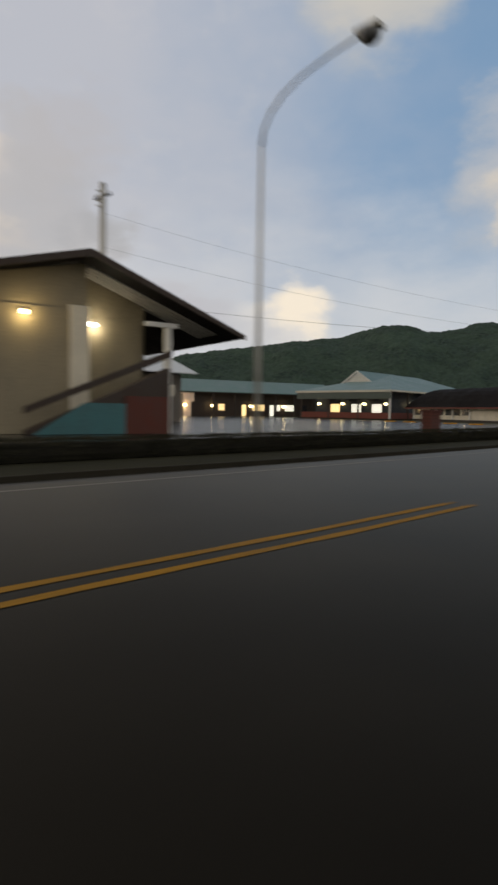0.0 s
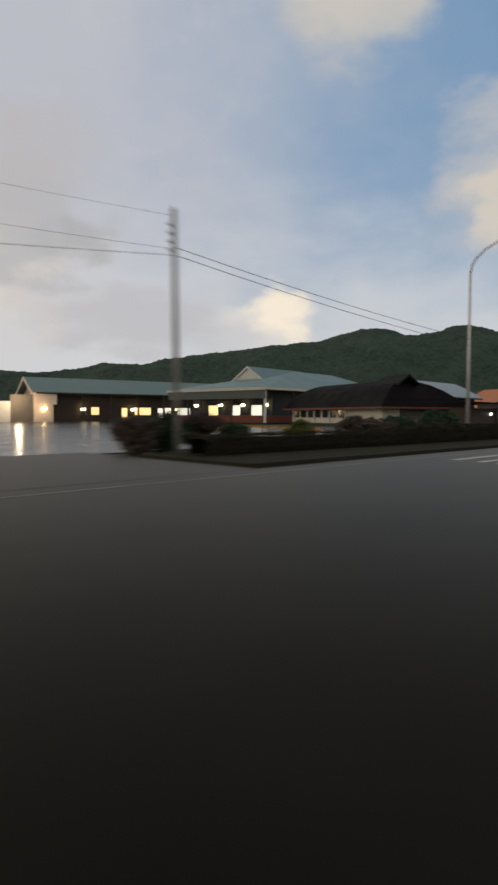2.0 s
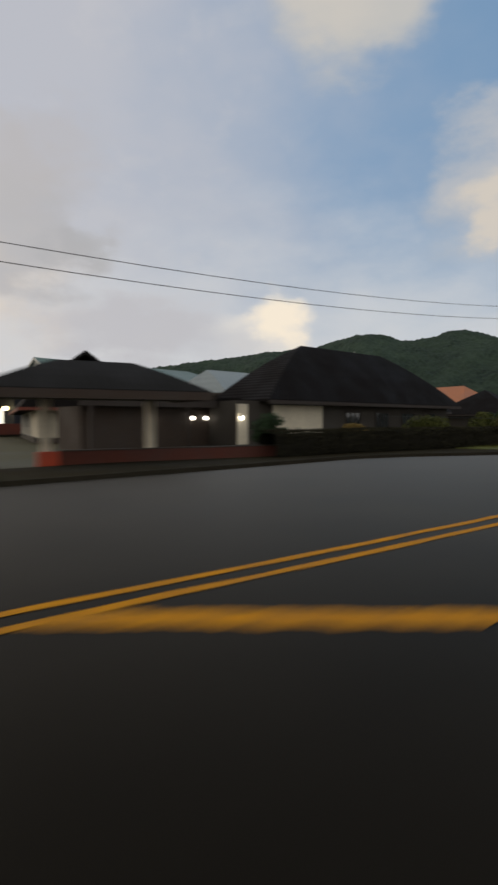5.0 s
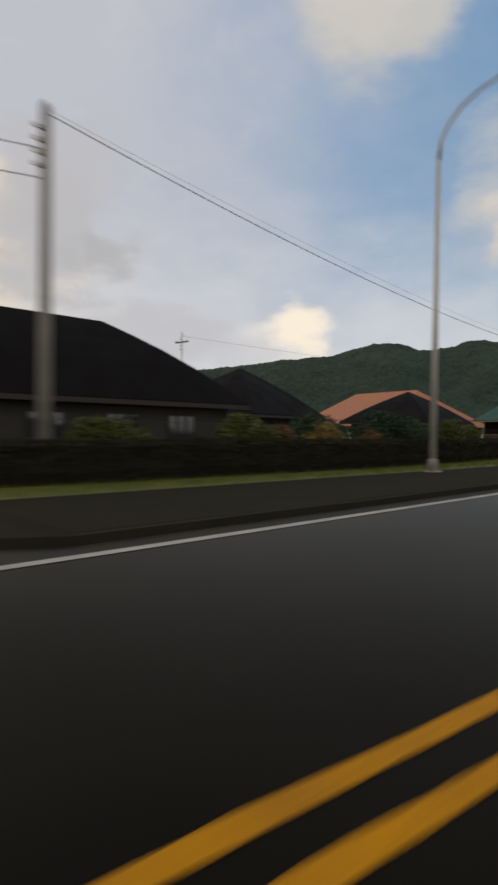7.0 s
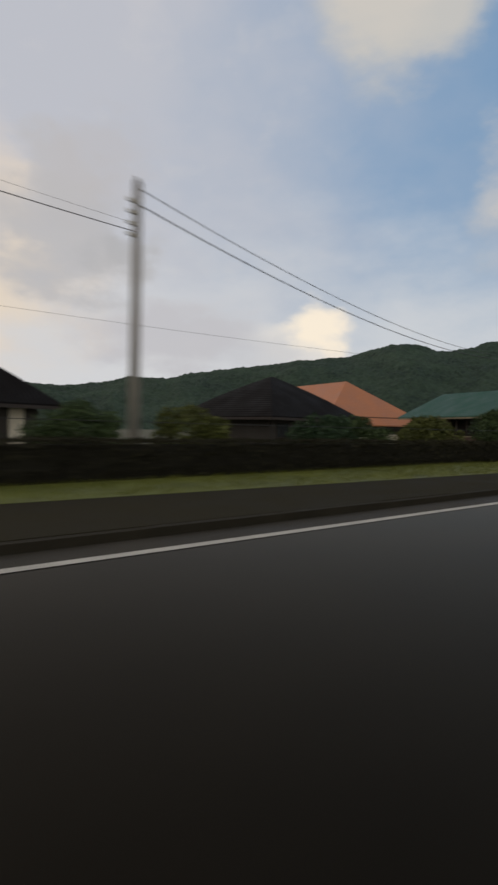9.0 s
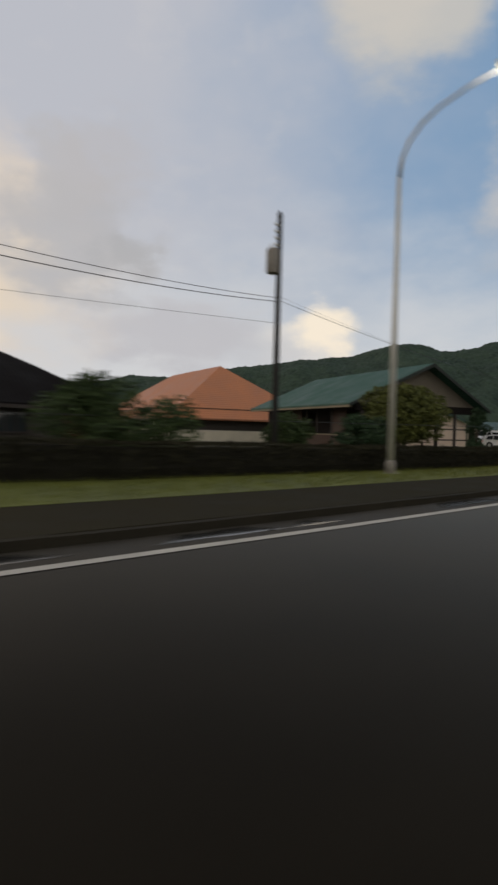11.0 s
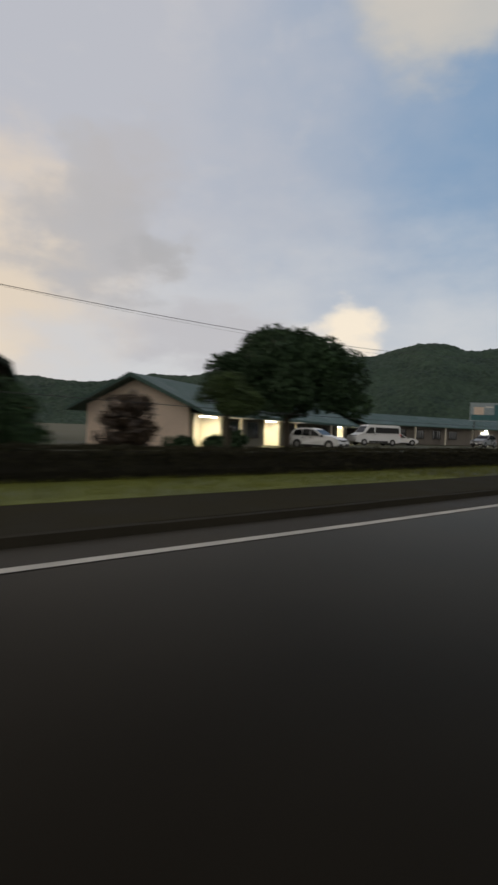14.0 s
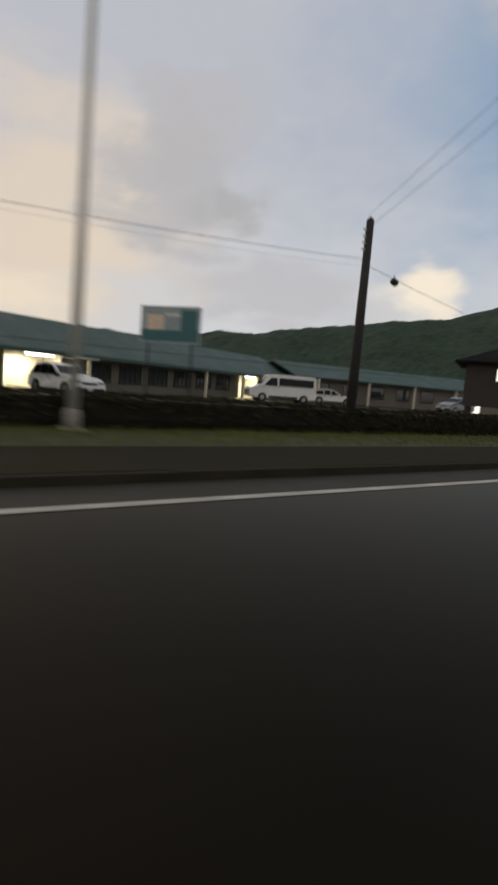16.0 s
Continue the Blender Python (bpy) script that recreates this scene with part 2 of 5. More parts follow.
M = dict(
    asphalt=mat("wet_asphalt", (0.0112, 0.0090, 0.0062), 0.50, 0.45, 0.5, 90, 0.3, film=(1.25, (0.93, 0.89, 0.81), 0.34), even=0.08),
    # Slightly lighter base than wet_asphalt, for the road before x = 101.
    asphalt_old=mat("lighter_wet_asphalt", (0.0128, 0.0108, 0.0080), 0.48, 0.45, 0.5, 90, 0.3, film=(1.25, (0.92, 0.89, 0.82), 0.34), even=0.08),
    lot=mat("wet_car_park", (0.035, 0.034, 0.032), 0.22, 0.4, 0.25, 40, 0.04, spec=0.12),
    shoulder=mat("old_asphalt", (0.056, 0.050, 0.041), 0.7, 0.35, 0.7, 60, 0.4, spec=0.08),
    path=mat("damp_concrete", (0.031, 0.027, 0.016), 0.95, 0.35, 0.8, 30, 0.3, spec=0.04),
    kerb=mat("kerb_concrete", (0.033, 0.029, 0.021), 0.9, 0.35, 1.5, 25, 0.3, spec=0.05),
    white=mat("white_road_paint", (0.50, 0.475, 0.43), 0.75, 0.35, 2.2, 45, 0.1, spec=0.1),
    # Arrow white lowered to imitate the dimmer bottom of the car window.
    white_arrow=mat("dimmed_arrow_white_paint", (0.23, 0.225, 0.205), 0.75, 0.4, 2.2, 45, 0.1, spec=0.1),
    # The next two whites also dim the near zebra stripes; edge line is worn.
    white_mid=mat("dimmed_white_paint", (0.36, 0.345, 0.31), 0.75, 0.4, 2.2, 45, 0.1, spec=0.1),
    white_worn=mat("worn_dimmed_white_paint", (0.26, 0.24, 0.21), 0.8, 0.5, 1.6, 30, 0.15, spec=0.1),
    yellow=mat("yellow_road_paint", (0.58, 0.25, 0.008), 0.7, 0.42, 3.5, 45, 0.1, spec=0.12),
    yellow_mid=mat("scuffed_yellow_paint", (0.27, 0.135, 0.014), 0.75, 0.5, 2.5, 30, 0.15, spec=0.1),
    yellow_worn=mat("worn_yellow_paint", (0.10, 0.058, 0.016), 0.75, 0.5, 1.6, 30, 0.15, spec=0.1),
    soil=mat("village_ground", (0.05, 0.06, 0.025), 0.9, 0.4, 0.15, 5, 0.6, tint=(0.07, 0.065, 0.03)),
    verge=mat("rough_verge", (0.036, 0.034, 0.021), 0.95, 0.4, 0.8, 12, 0.8, spec=0.04),
    grass=mat("lawn", (0.094, 0.115, 0.014), 0.8, 0.35, 0.7, 14, 0.5, tint=(0.13, 0.145, 0.02)),
    rough_grass=mat("rough_grass", (0.046, 0.049, 0.016), 0.85, 0.4, 0.6, 12, 0.7),
    blade=mat("grass_blade", (0.092, 0.112, 0.02), 0.7, 0.4, 0.6, 6, 0, island=0.5, spec=0.2, tint=(0.135, 0.14, 0.026)),
    hill=mat("forest", (0.028, 0.050, 0.038), 0.95, 0.35, 0.006, 0.04, 0, spec=0.1, tint=(0.048, 0.074, 0.052)),
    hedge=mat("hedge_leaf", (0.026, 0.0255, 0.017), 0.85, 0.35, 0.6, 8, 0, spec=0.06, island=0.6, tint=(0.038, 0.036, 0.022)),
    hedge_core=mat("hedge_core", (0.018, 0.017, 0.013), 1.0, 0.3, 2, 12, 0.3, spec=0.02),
    leaf=mat("dark_leaf", (0.022, 0.046, 0.023), 0.7, 0.5, 0.5, 7, 0, spec=0.2, island=0.8, tint=(0.036, 0.068, 0.030)),
    leaf2=mat("light_leaf", (0.048, 0.066, 0.020), 0.7, 0.5, 0.5, 7, 0, spec=0.2, island=0.8, tint=(0.11, 0.12, 0.03)),
    leaf3=mat("green_leaf", (0.030, 0.054, 0.021), 0.7, 0.5, 0.5, 7, 0, spec=0.2, island=0.8, tint=(0.060, 0.092, 0.032)),
    croton=mat("yellow_leaf", (0.15, 0.11, 0.02), 0.55, 0.5, 0.5, 7, 0, island=0.8, tint=(0.24, 0.16, 0.03)),
    croton_red=mat("red_leaf", (0.12, 0.055, 0.02), 0.55, 0.5, 0.5, 7, 0, island=0.8, tint=(0.17, 0.09, 0.03)),
    croton_dark=mat("dark_red_leaf", (0.030, 0.022, 0.014), 0.55, 0.5, 0.5, 7, 0, island=0.8, tint=(0.055, 0.034, 0.02)),
    navy=mat("navy_board", (0.022, 0.028, 0.040), 0.7, 0.3, 0.8, 12, 0.2),
    bark=mat("bark", (0.06, 0.045, 0.03), 0.9, 0.4, 2, 18, 0.8),
    galv=mat("galvanised_steel", (0.54, 0.52, 0.47), 0.5, 0.15, 1.2, 20, 0.05, metal=0.3),
    wood_pole=mat("tarred_wood_pole", (0.026, 0.023, 0.022), 0.8, 0.35, 1.0, 16, 0.4),
    grey_pole=mat("weathered_wood_pole", (0.27, 0.245, 0.215), 0.8, 0.3, 1.0, 16, 0.4),
    wire=mat("black_cable", (0.03, 0.03, 0.03), 0.6, 0.1, 4, 20, 0),
    # Cream darkened for the clinic's veranda shade; also used on one end wall.
    clinic=mat("dimmed_cream_render", (0.15, 0.14, 0.105), 0.85, 0.22, 0.6, 12, 0.2),
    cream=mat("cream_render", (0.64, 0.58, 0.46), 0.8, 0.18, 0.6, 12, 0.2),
    peach=mat("peach_render", (0.78, 0.62, 0.50), 0.8, 0.15, 0.5, 12, 0.2),
    tan=mat("tan_render", (0.25, 0.21, 0.14), 0.85, 0.25, 0.6, 10, 0.25),
    grey_wall=mat("grey_render", (0.042, 0.036, 0.030), 0.85, 0.25, 0.6, 10, 0.25),
    brown=mat("brown_paint", (0.045, 0.030, 0.022), 0.75, 0.3, 0.8, 12, 0.2),
    hall_tan=mat("weathered_boards", (0.165, 0.140, 0.108), 0.85, 0.3, 0.8, 12, 0.3),
    hall_dark=mat("black_stained_timber", (0.014, 0.012, 0.011), 0.85, 0.3, 0.8, 12, 0.3, spec=0.1),
    hall_red=mat("red_brown_boards", (0.062, 0.034, 0.025), 0.85, 0.3, 0.8, 12, 0.3),
    brick=mat("red_block", (0.100, 0.029, 0.019), 0.85, 0.3, 1.5, 16, 0.4),
    red=mat("red_paint", (0.52, 0.065, 0.022), 0.6, 0.2, 1.5, 14, 0.1),
    rail_red=mat("dull_red_paint", (0.17, 0.042, 0.026), 0.75, 0.3, 1.5, 14, 0.1),
    turq=mat("turquoise_paint", (0.05, 0.145, 0.155), 0.75, 0.25, 0.9, 12, 0.2),
    whitep=mat("white_paint", (0.70, 0.68, 0.63), 0.65, 0.12, 0.8, 14, 0.1),
    dark_wood=mat("dark_timber", (0.035, 0.026, 0.022), 0.75, 0.35, 1.2, 16, 0.3),
    roof_dark=mat("dark_sheet_roof", (0.0075, 0.006, 0.006), 0.9, 0.3, 0.5, 8, 0, spec=0.15, wave=((1, 0, 0), 3.5, 0.012)),
    roof_slate=mat("grey_sheet_roof", (0.012, 0.012, 0.012), 0.85, 0.25, 0.5, 8, 0, spec=0.25, wave=((1, 0, 0), 3.5, 0.012)),
    roof_green=mat("green_sheet_roof", (0.026, 0.088, 0.064), 0.65, 0.22, 0.5, 9, 0, spec=0.3, wave=((1, 0, 0), 3.5, 0.012)),
    sage=mat("sage_boards", (0.10, 0.12, 0.10), 0.8, 0.25, 0.8, 12, 0.2),
    trim_green=mat("dark_green_trim", (0.014, 0.022, 0.018), 0.7, 0.3, 1.0, 14, 0.2),
    roof_clinic=mat("dull_green_sheet_roof", (0.055, 0.098, 0.085), 0.6, 0.22, 0.5, 9, 0, spec=0.3, wave=((0, 1, 0), 4.0, 0.012)),
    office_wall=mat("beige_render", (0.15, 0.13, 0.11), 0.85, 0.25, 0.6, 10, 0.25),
    water=mat("puddle_water", (0.02, 0.02, 0.02), 0.12, 0.1, 2, 20, 0, spec=0.5),
    roof_teal=mat("teal_sheet_roof", (0.12, 0.20, 0.185), 0.5, 0.2, 0.3, 9, 0, wave=((1, 0, 0), 3.0, 0.012)),
    roof_pale=mat("pale_sheet_roof", (0.30, 0.36, 0.38), 0.5, 0.2, 0.3, 9, 0, wave=((1, 0, 0), 3.0, 0.012)),
    roof_white=mat("white_sheet_roof", (0.60, 0.62, 0.63), 0.55, 0.12, 0.3, 9, 0, wave=((0, 1, 0), 3.0, 0.012)),
    roof_orange=mat("orange_sheet_roof", (0.50, 0.19, 0.085), 0.6, 0.18, 0.4, 9, 0, wave=((1, 0, 0), 3.5, 0.012)),
    pane=glass("window_pane"),
    car_glass=glass("tinted_car_glass", (0.004, 0.005, 0.006), 0.1, 0.2),
    tyre=mat("tyre_rubber", (0.02, 0.02, 0.02), 0.8, 0.2, 5, 30, 0.1),
    rim=mat("alloy", (0.35, 0.35, 0.36), 0.35, 0.1, 5, 30, 0, metal=0.9),
    car_white=mat("white_car_paint", (0.66, 0.66, 0.66), 0.25, 0.05, 0.8, 10, 0),
    car_silver=mat("silver_car_paint", (0.30, 0.31, 0.32), 0.3, 0.08, 0.8, 10, 0, metal=0.5),
    black=mat("black_plastic", (0.010, 0.010, 0.010), 0.6, 0.2, 3, 30, 0.05),
    lamp_off=mat("unlit_lens", (0.12, 0.12, 0.12), 0.4, 0.2, 4, 20, 0),
    lamp_white=glow("lamp_white", (1.0, 0.97, 0.9), 22),
    lamp_warm=glow("lamp_warm", (1.0, 0.80, 0.42), 14),
    win_warm=glow("lit_window_warm", (1.0, 0.74, 0.36), 1.3),
    win_dim=glow("dim_window", (0.95, 0.85, 0.6), 0.45),
    win_white=glow("lit_window_white", (0.95, 0.95, 0.85), 1.0),
    tail=glow("tail_lamp_red", (0.5, 0.02, 0.01), 0.3),
)


# ---- building blocks ----


def part(name, bm, material, parent=None, label=""):
    me = bpy.data.meshes.new(name)
    if isinstance(bm, tuple):
        me.from_pydata(bm[0], [], bm[1])
    else:
        bm.normal_update()
        bm.to_mesh(me)
        bm.free()
    for k in material if isinstance(material, (list, tuple)) else [material]:
        me.materials.append(M[k] if isinstance(k, str) else k)
    ob = new(name, me)
    if parent:
        ob.parent = parent
    if label:
        tagged(ob, label)
    return ob


def thing(name, m, label, category, group="", kind=""):
    ob = new(name)
    ob.empty_display_size = 0.3
    ob.matrix_world = m
    return tagged(ob, label, category, group, kind)


def box(bm, x0, x1, y0, y1, z0, z1, m=None, bevel=0.0):
    t = Matrix.Translation(((x0 + x1) / 2, (y0 + y1) / 2, (z0 + z1) / 2)) @ Matrix.Diagonal((x1 - x0, y1 - y0, z1 - z0, 1))
    r = bmesh.ops.create_cube(bm, size=1, matrix=(m @ t) if m else t)
    if bevel:
        es = list({e for v in r["verts"] for e in v.link_edges})
        bmesh.ops.bevel(bm, geom=es, offset=bevel, segments=2, affect="EDGES", profile=0.6)
    return bm


def boxes(*bs, bevel=0.0):
    bm = bmesh.new()
    for b in bs:
        box(bm, *b, bevel=bevel)
    return bm


def tube(points, radii, sides=10, caps=True):
    """A round bar through points, with a radius at each."""
    bm = bmesh.new()
    pts = [Vector(p) for p in points]
    if not hasattr(radii, "__len__"):
        radii = [radii] * len(pts)
    rings = []
    for i, p in enumerate(pts):
        d = (pts[min(i + 1, len(pts) - 1)] - pts[max(i - 1, 0)]).normalized()
        u = d.cross(Vector((0, 0, 1)) if abs(d.z) < 0.9 else Vector((1, 0, 0))).normalized()
        w = d.cross(u)
        rings.append([bm.verts.new(p + (u * math.cos(a) + w * math.sin(a)) * radii[i]) for a in [6.28319 * k / sides for k in range(sides)]])
    for a, b in zip(rings, rings[1:]):
        for k in range(sides):
            bm.faces.new((a[k], a[(k + 1) % sides], b[(k + 1) % sides], b[k])).smooth = True
    if caps:
        bm.faces.new(rings[0])
        bm.faces.new(rings[-1])
    bmesh.ops.recalc_face_normals(bm, faces=bm.faces)
    return bm


def prism(poly, y0, y1):
    """A flat outline in x and z, pushed from y0 to y1."""
    bm = bmesh.new()
    a = [bm.verts.new((x, y0, z)) for x, z in poly]
    b = [bm.verts.new((x, y1, z)) for x, z in poly]
    n = len(poly)
    bm.faces.new(a)
    bm.faces.new(b[::-1])
    for i in range(n):
        bm.faces.new((a[i], b[i], b[(i + 1) % n], a[(i + 1) % n]))
    bmesh.ops.recalc_face_normals(bm, faces=bm.faces)
    return bm


def hip_roof(x0, x1, y0, y1, ze, zr, r0, r1, yr=None, bulge=0.0, thick=0.14, rows=5):
    """A hipped roof over a rectangle, its ridge from r0 to r1; bulge swells the slopes outwards."""
    bm = bmesh.new()
    yr = (y0 + y1) / 2 if yr is None else yr
    base = [(x0, y0), (x1, y0), (x1, y1), (x0, y1)]
    top = [(r0, yr), (r1, yr), (r1, yr), (r0, yr)]
    rings = []
    for k in range(rows + 1):
        f = k / rows
        z = ze + (zr - ze) * (f + bulge * math.sin(math.pi * f))
        rings.append([bm.verts.new((b[0] + (t[0] - b[0]) * f, b[1] + (t[1] - b[1]) * f, z)) for b, t in zip(base, top)])
    low = [bm.verts.new((b[0], b[1], ze - thick)) for b in base]
    for a, b in zip([low] + rings, rings):
        for k in range(4):
            q = (a[k], a[(k + 1) % 4], b[(k + 1) % 4], b[k])
            bm.faces.new(q)
    bm.faces.new(low[::-1])
    bmesh.ops.remove_doubles(bm, verts=bm.verts, dist=0.001)
    bmesh.ops.recalc_face_normals(bm, faces=bm.faces)
    return bm


def gable_roof(xl, xr, xp, zl, zr, zp, y0, y1, thick=0.16):
    """A gable roof whose ridge runs along y, left eave, right eave and peak given."""
    return prism([(xl, zl), (xp, zp), (xr, zr), (xr, zr - thick), (xp, zp - thick * 1.3), (xl, zl - thick)], y0, y1)


def window(parent, x, z, w, h, y, pane_mat, bars=2, casing="dark_wood", name="window"):
    """A window on a wall that faces -y: frame, sill, bars and panes."""
    win = part(name, boxes((x - w / 2 - 0.07, x - w / 2, y - 0.06, y + 0.05, z, z + h), (x + w / 2, x + w / 2 + 0.07, y - 0.06, y + 0.05, z, z + h),
                           (x - w / 2 - 0.07, x + w / 2 + 0.07, y - 0.06, y + 0.05, z + h, z + h + 0.07)), casing, parent)
    part("sill", boxes((x - w / 2 - 0.12, x + w / 2 + 0.12, y - 0.12, y + 0.04, z - 0.08, z)), casing, win)
    n = bars + 1
    for i in range(n):
        a, b = x - w / 2 + w * i / n, x - w / 2 + w * (i + 1) / n
        part("pane", boxes((a + 0.03, b - 0.03, y - 0.012, y + 0.01, z + 0.02, z + h - 0.02)), pane_mat, win)
        if i:
            part("bar", boxes((a - 0.03, a + 0.03, y - 0.05, y + 0.02, z, z + h)), casing, win)
    return win


def leaves(centres, sizes, count, leaf, seed, squash=1.0):
    """Leaf blades scattered in clumps: faces of their own, turned at random."""
    rng = np.random.default_rng(seed)
    centres, sizes = np.array(centres, float), np.array(sizes, float)
    pick = rng.choice(len(centres), count, p=sizes ** 2 / (sizes ** 2).sum())
    d = rng.normal(size=(count, 3))
    d /= np.linalg.norm(d, axis=1)[:, None]
    rad = sizes[pick] * rng.uniform(0.35, 1.08, count) ** 0.5
    c = centres[pick] + d * rad[:, None] * np.array([1, 1, squash])
    u = rng.normal(size=(count, 3))
    u /= np.linalg.norm(u, axis=1)[:, None]
    w = np.cross(u, rng.normal(size=(count, 3)))
    w /= np.linalg.norm(w, axis=1)[:, None]
    s = leaf * rng.uniform(0.6, 1.4, count)[:, None]
    v = np.stack([c - u * s, c + w * s * 0.45, c + u * s, c - w * s * 0.45], 1).reshape(-1, 3)
    return v.tolist(), np.arange(count * 4).reshape(-1, 4).tolist()


# ---- the road's line ----
LINE = [(r[1], r[2]) for r in ROWS if r[0] in (0, 1, 2, 3, 4, 5, 7.3, 8.2, 10.3, 11.5, 12.5, 13.2, 13.8, 14.5, 15.4, 16)]


def road_y(x):
    if x < 0:
        return -0.034 * x
    if x > LINE[-1][0]:
        d = x - LINE[-1][0]
        return LINE[-1][1] + 0.057 * d + 0.0004 * min(d, 200) ** 2
    return float(np.interp(x, [p[0] for p in LINE], [p[1] for p in LINE]))


def at(x, lat, z=0.0):
    """The place lat metres to the left of the car's line at x."""
    s = (road_y(x + 2) - road_y(x - 2)) / 4
    n = math.hypot(1, s)
    return (x - s / n * lat, road_y(x) + lat / n, z)


def pw(x, knots):
    return float(np.interp(x, [k[0] for k in knots], [k[1] for k in knots]))


def strip(x0, x1, a, b, z=0.0, step=2.0, depth=0.0):
    """A ribbon between two offsets from the car's line; depth gives it sides that go down."""
    f = (lambda x: a) if not callable(a) else a
    g = (lambda x: b) if not callable(b) else b
    n = max(2, int((x1 - x0) / step) + 1)
    xs = [x0 + (x1 - x0) * i / (n - 1) for i in range(n)]
    v, q = [], []
    for x in xs:
        v += [at(x, f(x), z), at(x, g(x), z)]
        if depth:
            v += [at(x, f(x), z - depth), at(x, g(x), z - depth)]
    k = 4 if depth else 2
    for i in range(n - 1):
        o, p = i * k, (i + 1) * k
        q.append((o, p, p + 1, o + 1))
        if depth:
            q += [(o + 2, p + 2, p, o), (o + 1, p + 1, p + 3, o + 3)]
    if depth:
        q += [(0, 1, 3, 2), ((n - 1) * 4 + 1, (n - 1) * 4, (n - 1) * 4 + 2, (n - 1) * 4 + 3)]
    return v, q

# ---- ground, road, kerbs, paint ----
EDGE = [(-400, 10.2), (60, 10.2), (68, 12.3), (92, 12.3), (103, 6.0), (700, 6.0)]
white_2 = lambda x: pw(x, ((103, 5.46), (117, 5.5), (130, 5.3), (146, 5.17), (180, 5.2), (195, 5.07), (207, 5.0), (260, 5.0)))
edge = lambda x: pw(x, EDGE)
lawn_edge = lambda x: pw(x, ((99, 9.8), (115, 9.5), (147, 8.63), (172, 8.3), (200, 8.35)))


def structure(name, mesh, material, label):
    return tagged(part(name, mesh, material), label, name.rstrip("_0123456789").replace("_", " "), kind="structure")


bm = bmesh.new()
bmesh.ops.create_grid(bm, x_segments=8, y_segments=8, size=2600)
structure("ground", bm, "soil", "damp dark village ground with patchy grass")
bpy.data.objects["ground"].location = (200, 800, -0.06)
structure("road_1", strip(-400, 101, -9, edge, 0.0, 3.0), "asphalt_old", "lighter grey wet asphalt road with a turning lane")
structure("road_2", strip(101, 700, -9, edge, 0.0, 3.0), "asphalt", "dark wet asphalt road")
structure("car_park", ([(-30, 17, -0.02), (75, 17, -0.02), (112, 130, -0.02), (-30, 130, -0.02)], [(0, 1, 2, 3)]), "lot", "wet asphalt car park that mirrors the school lights")
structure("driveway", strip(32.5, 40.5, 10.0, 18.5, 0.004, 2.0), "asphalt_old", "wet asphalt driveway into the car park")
structure("shoulder", strip(103, 700, lambda x: white_2(x) + 0.12, 6.0, 0.004, 3.0), "shoulder", "grey wet shoulder beyond the white edge line")
structure("verge_1", strip(-400, 32.5, lambda x: edge(x) + 0.16, 14.0, 0.10, 3.0, 0.2), "verge", "dark rough grass verge")
structure("verge_2", strip(40.5, 79, lambda x: edge(x) + 0.16, 15.0, 0.10, 2.0, 0.2), "verge", "dark rough grass verge")
structure("verge_3", strip(79, 103, lambda x: edge(x) + 0.16, 16.0, 0.10, 2.0, 0.2), "path", "damp concrete apron before the shelter")
structure("side_path", strip(74.3, 75.7, lambda x: edge(x) + 0.2, 14.9, 0.106, 0.7, 0.1), "lot", "wet pale path through the gap in the hedge")
structure("footpath", strip(103, 500, 6.16, lawn_edge, 0.12, 3.0, 0.25), "path", "damp brown concrete footpath")
structure("lawn_strip_1", strip(99, 204, lawn_edge, 13.9, 0.125, 3.0, 0.3), "grass", "trimmed green grass strip beside the footpath")
structure("lawn_strip_2", strip(204, 500, lawn_edge, 13.9, 0.125, 3.0, 0.3), "rough_grass", "dull olive rough grass beside the footpath")
for nm, a, b in (("kerb_1", -200, 32.5), ("kerb_2", 40.5, 103), ("kerb_3", 103, 500)):
    k = tagged(new(nm), "low wet concrete kerb", "kerb", kind="structure")
    x, i = max(a, -10), 0
    while x < min(b, 262):
        e = min(x + 2.4, b)
        part("kerb_stone", strip(x + 0.012, e - 0.012, edge, lambda q: edge(q) + 0.16, 0.115 + 0.004 * math.sin(i * 2.3), 1.2, 0.25), "kerb", k)
        x, i = e, i + 1
WHITE_1 = 9.2
structure("edge_line_1", strip(-200, 62, WHITE_1 - 0.05, WHITE_1 + 0.05, 0.005), "white_worn", "worn white edge line")
structure("edge_line_2", strip(99, 500, lambda x: white_2(x) - 0.085, lambda x: white_2(x) + 0.085, 0.009), "white", "white edge line on wet asphalt")
marks = thing("lane_mark", Matrix(), "two worn white paint patches on the far lane", "road marking", kind="structure")
for l0, l1 in ((7.55, 7.95), (6.15, 6.55)):
    part("patch", strip(57.5, 57.95, l0, l1, 0.006, 0.4), "white_worn", marks)
OUTER = [(-200, 4.2), (5, 4.2), (18, 4.45), (30, 4.45), (52, 4.6), (68, 4.56), (71, 4.2), (75, 4.0), (78, 3.65), (103, 1.2)]
outer = lambda x: pw(x, OUTER)
worn = lambda x, k: 0.025 * noise.noise((x * 1.1, k, 0)) + 0.015 * noise.noise((x * 3.7, k, 5))
structure("yellow_line_7", strip(61.0, 67.6, lambda x: outer(x) - 0.03, lambda x: outer(x) + 0.03, 0.006, 1.0), "yellow_worn", "thin worn yellow centre line")
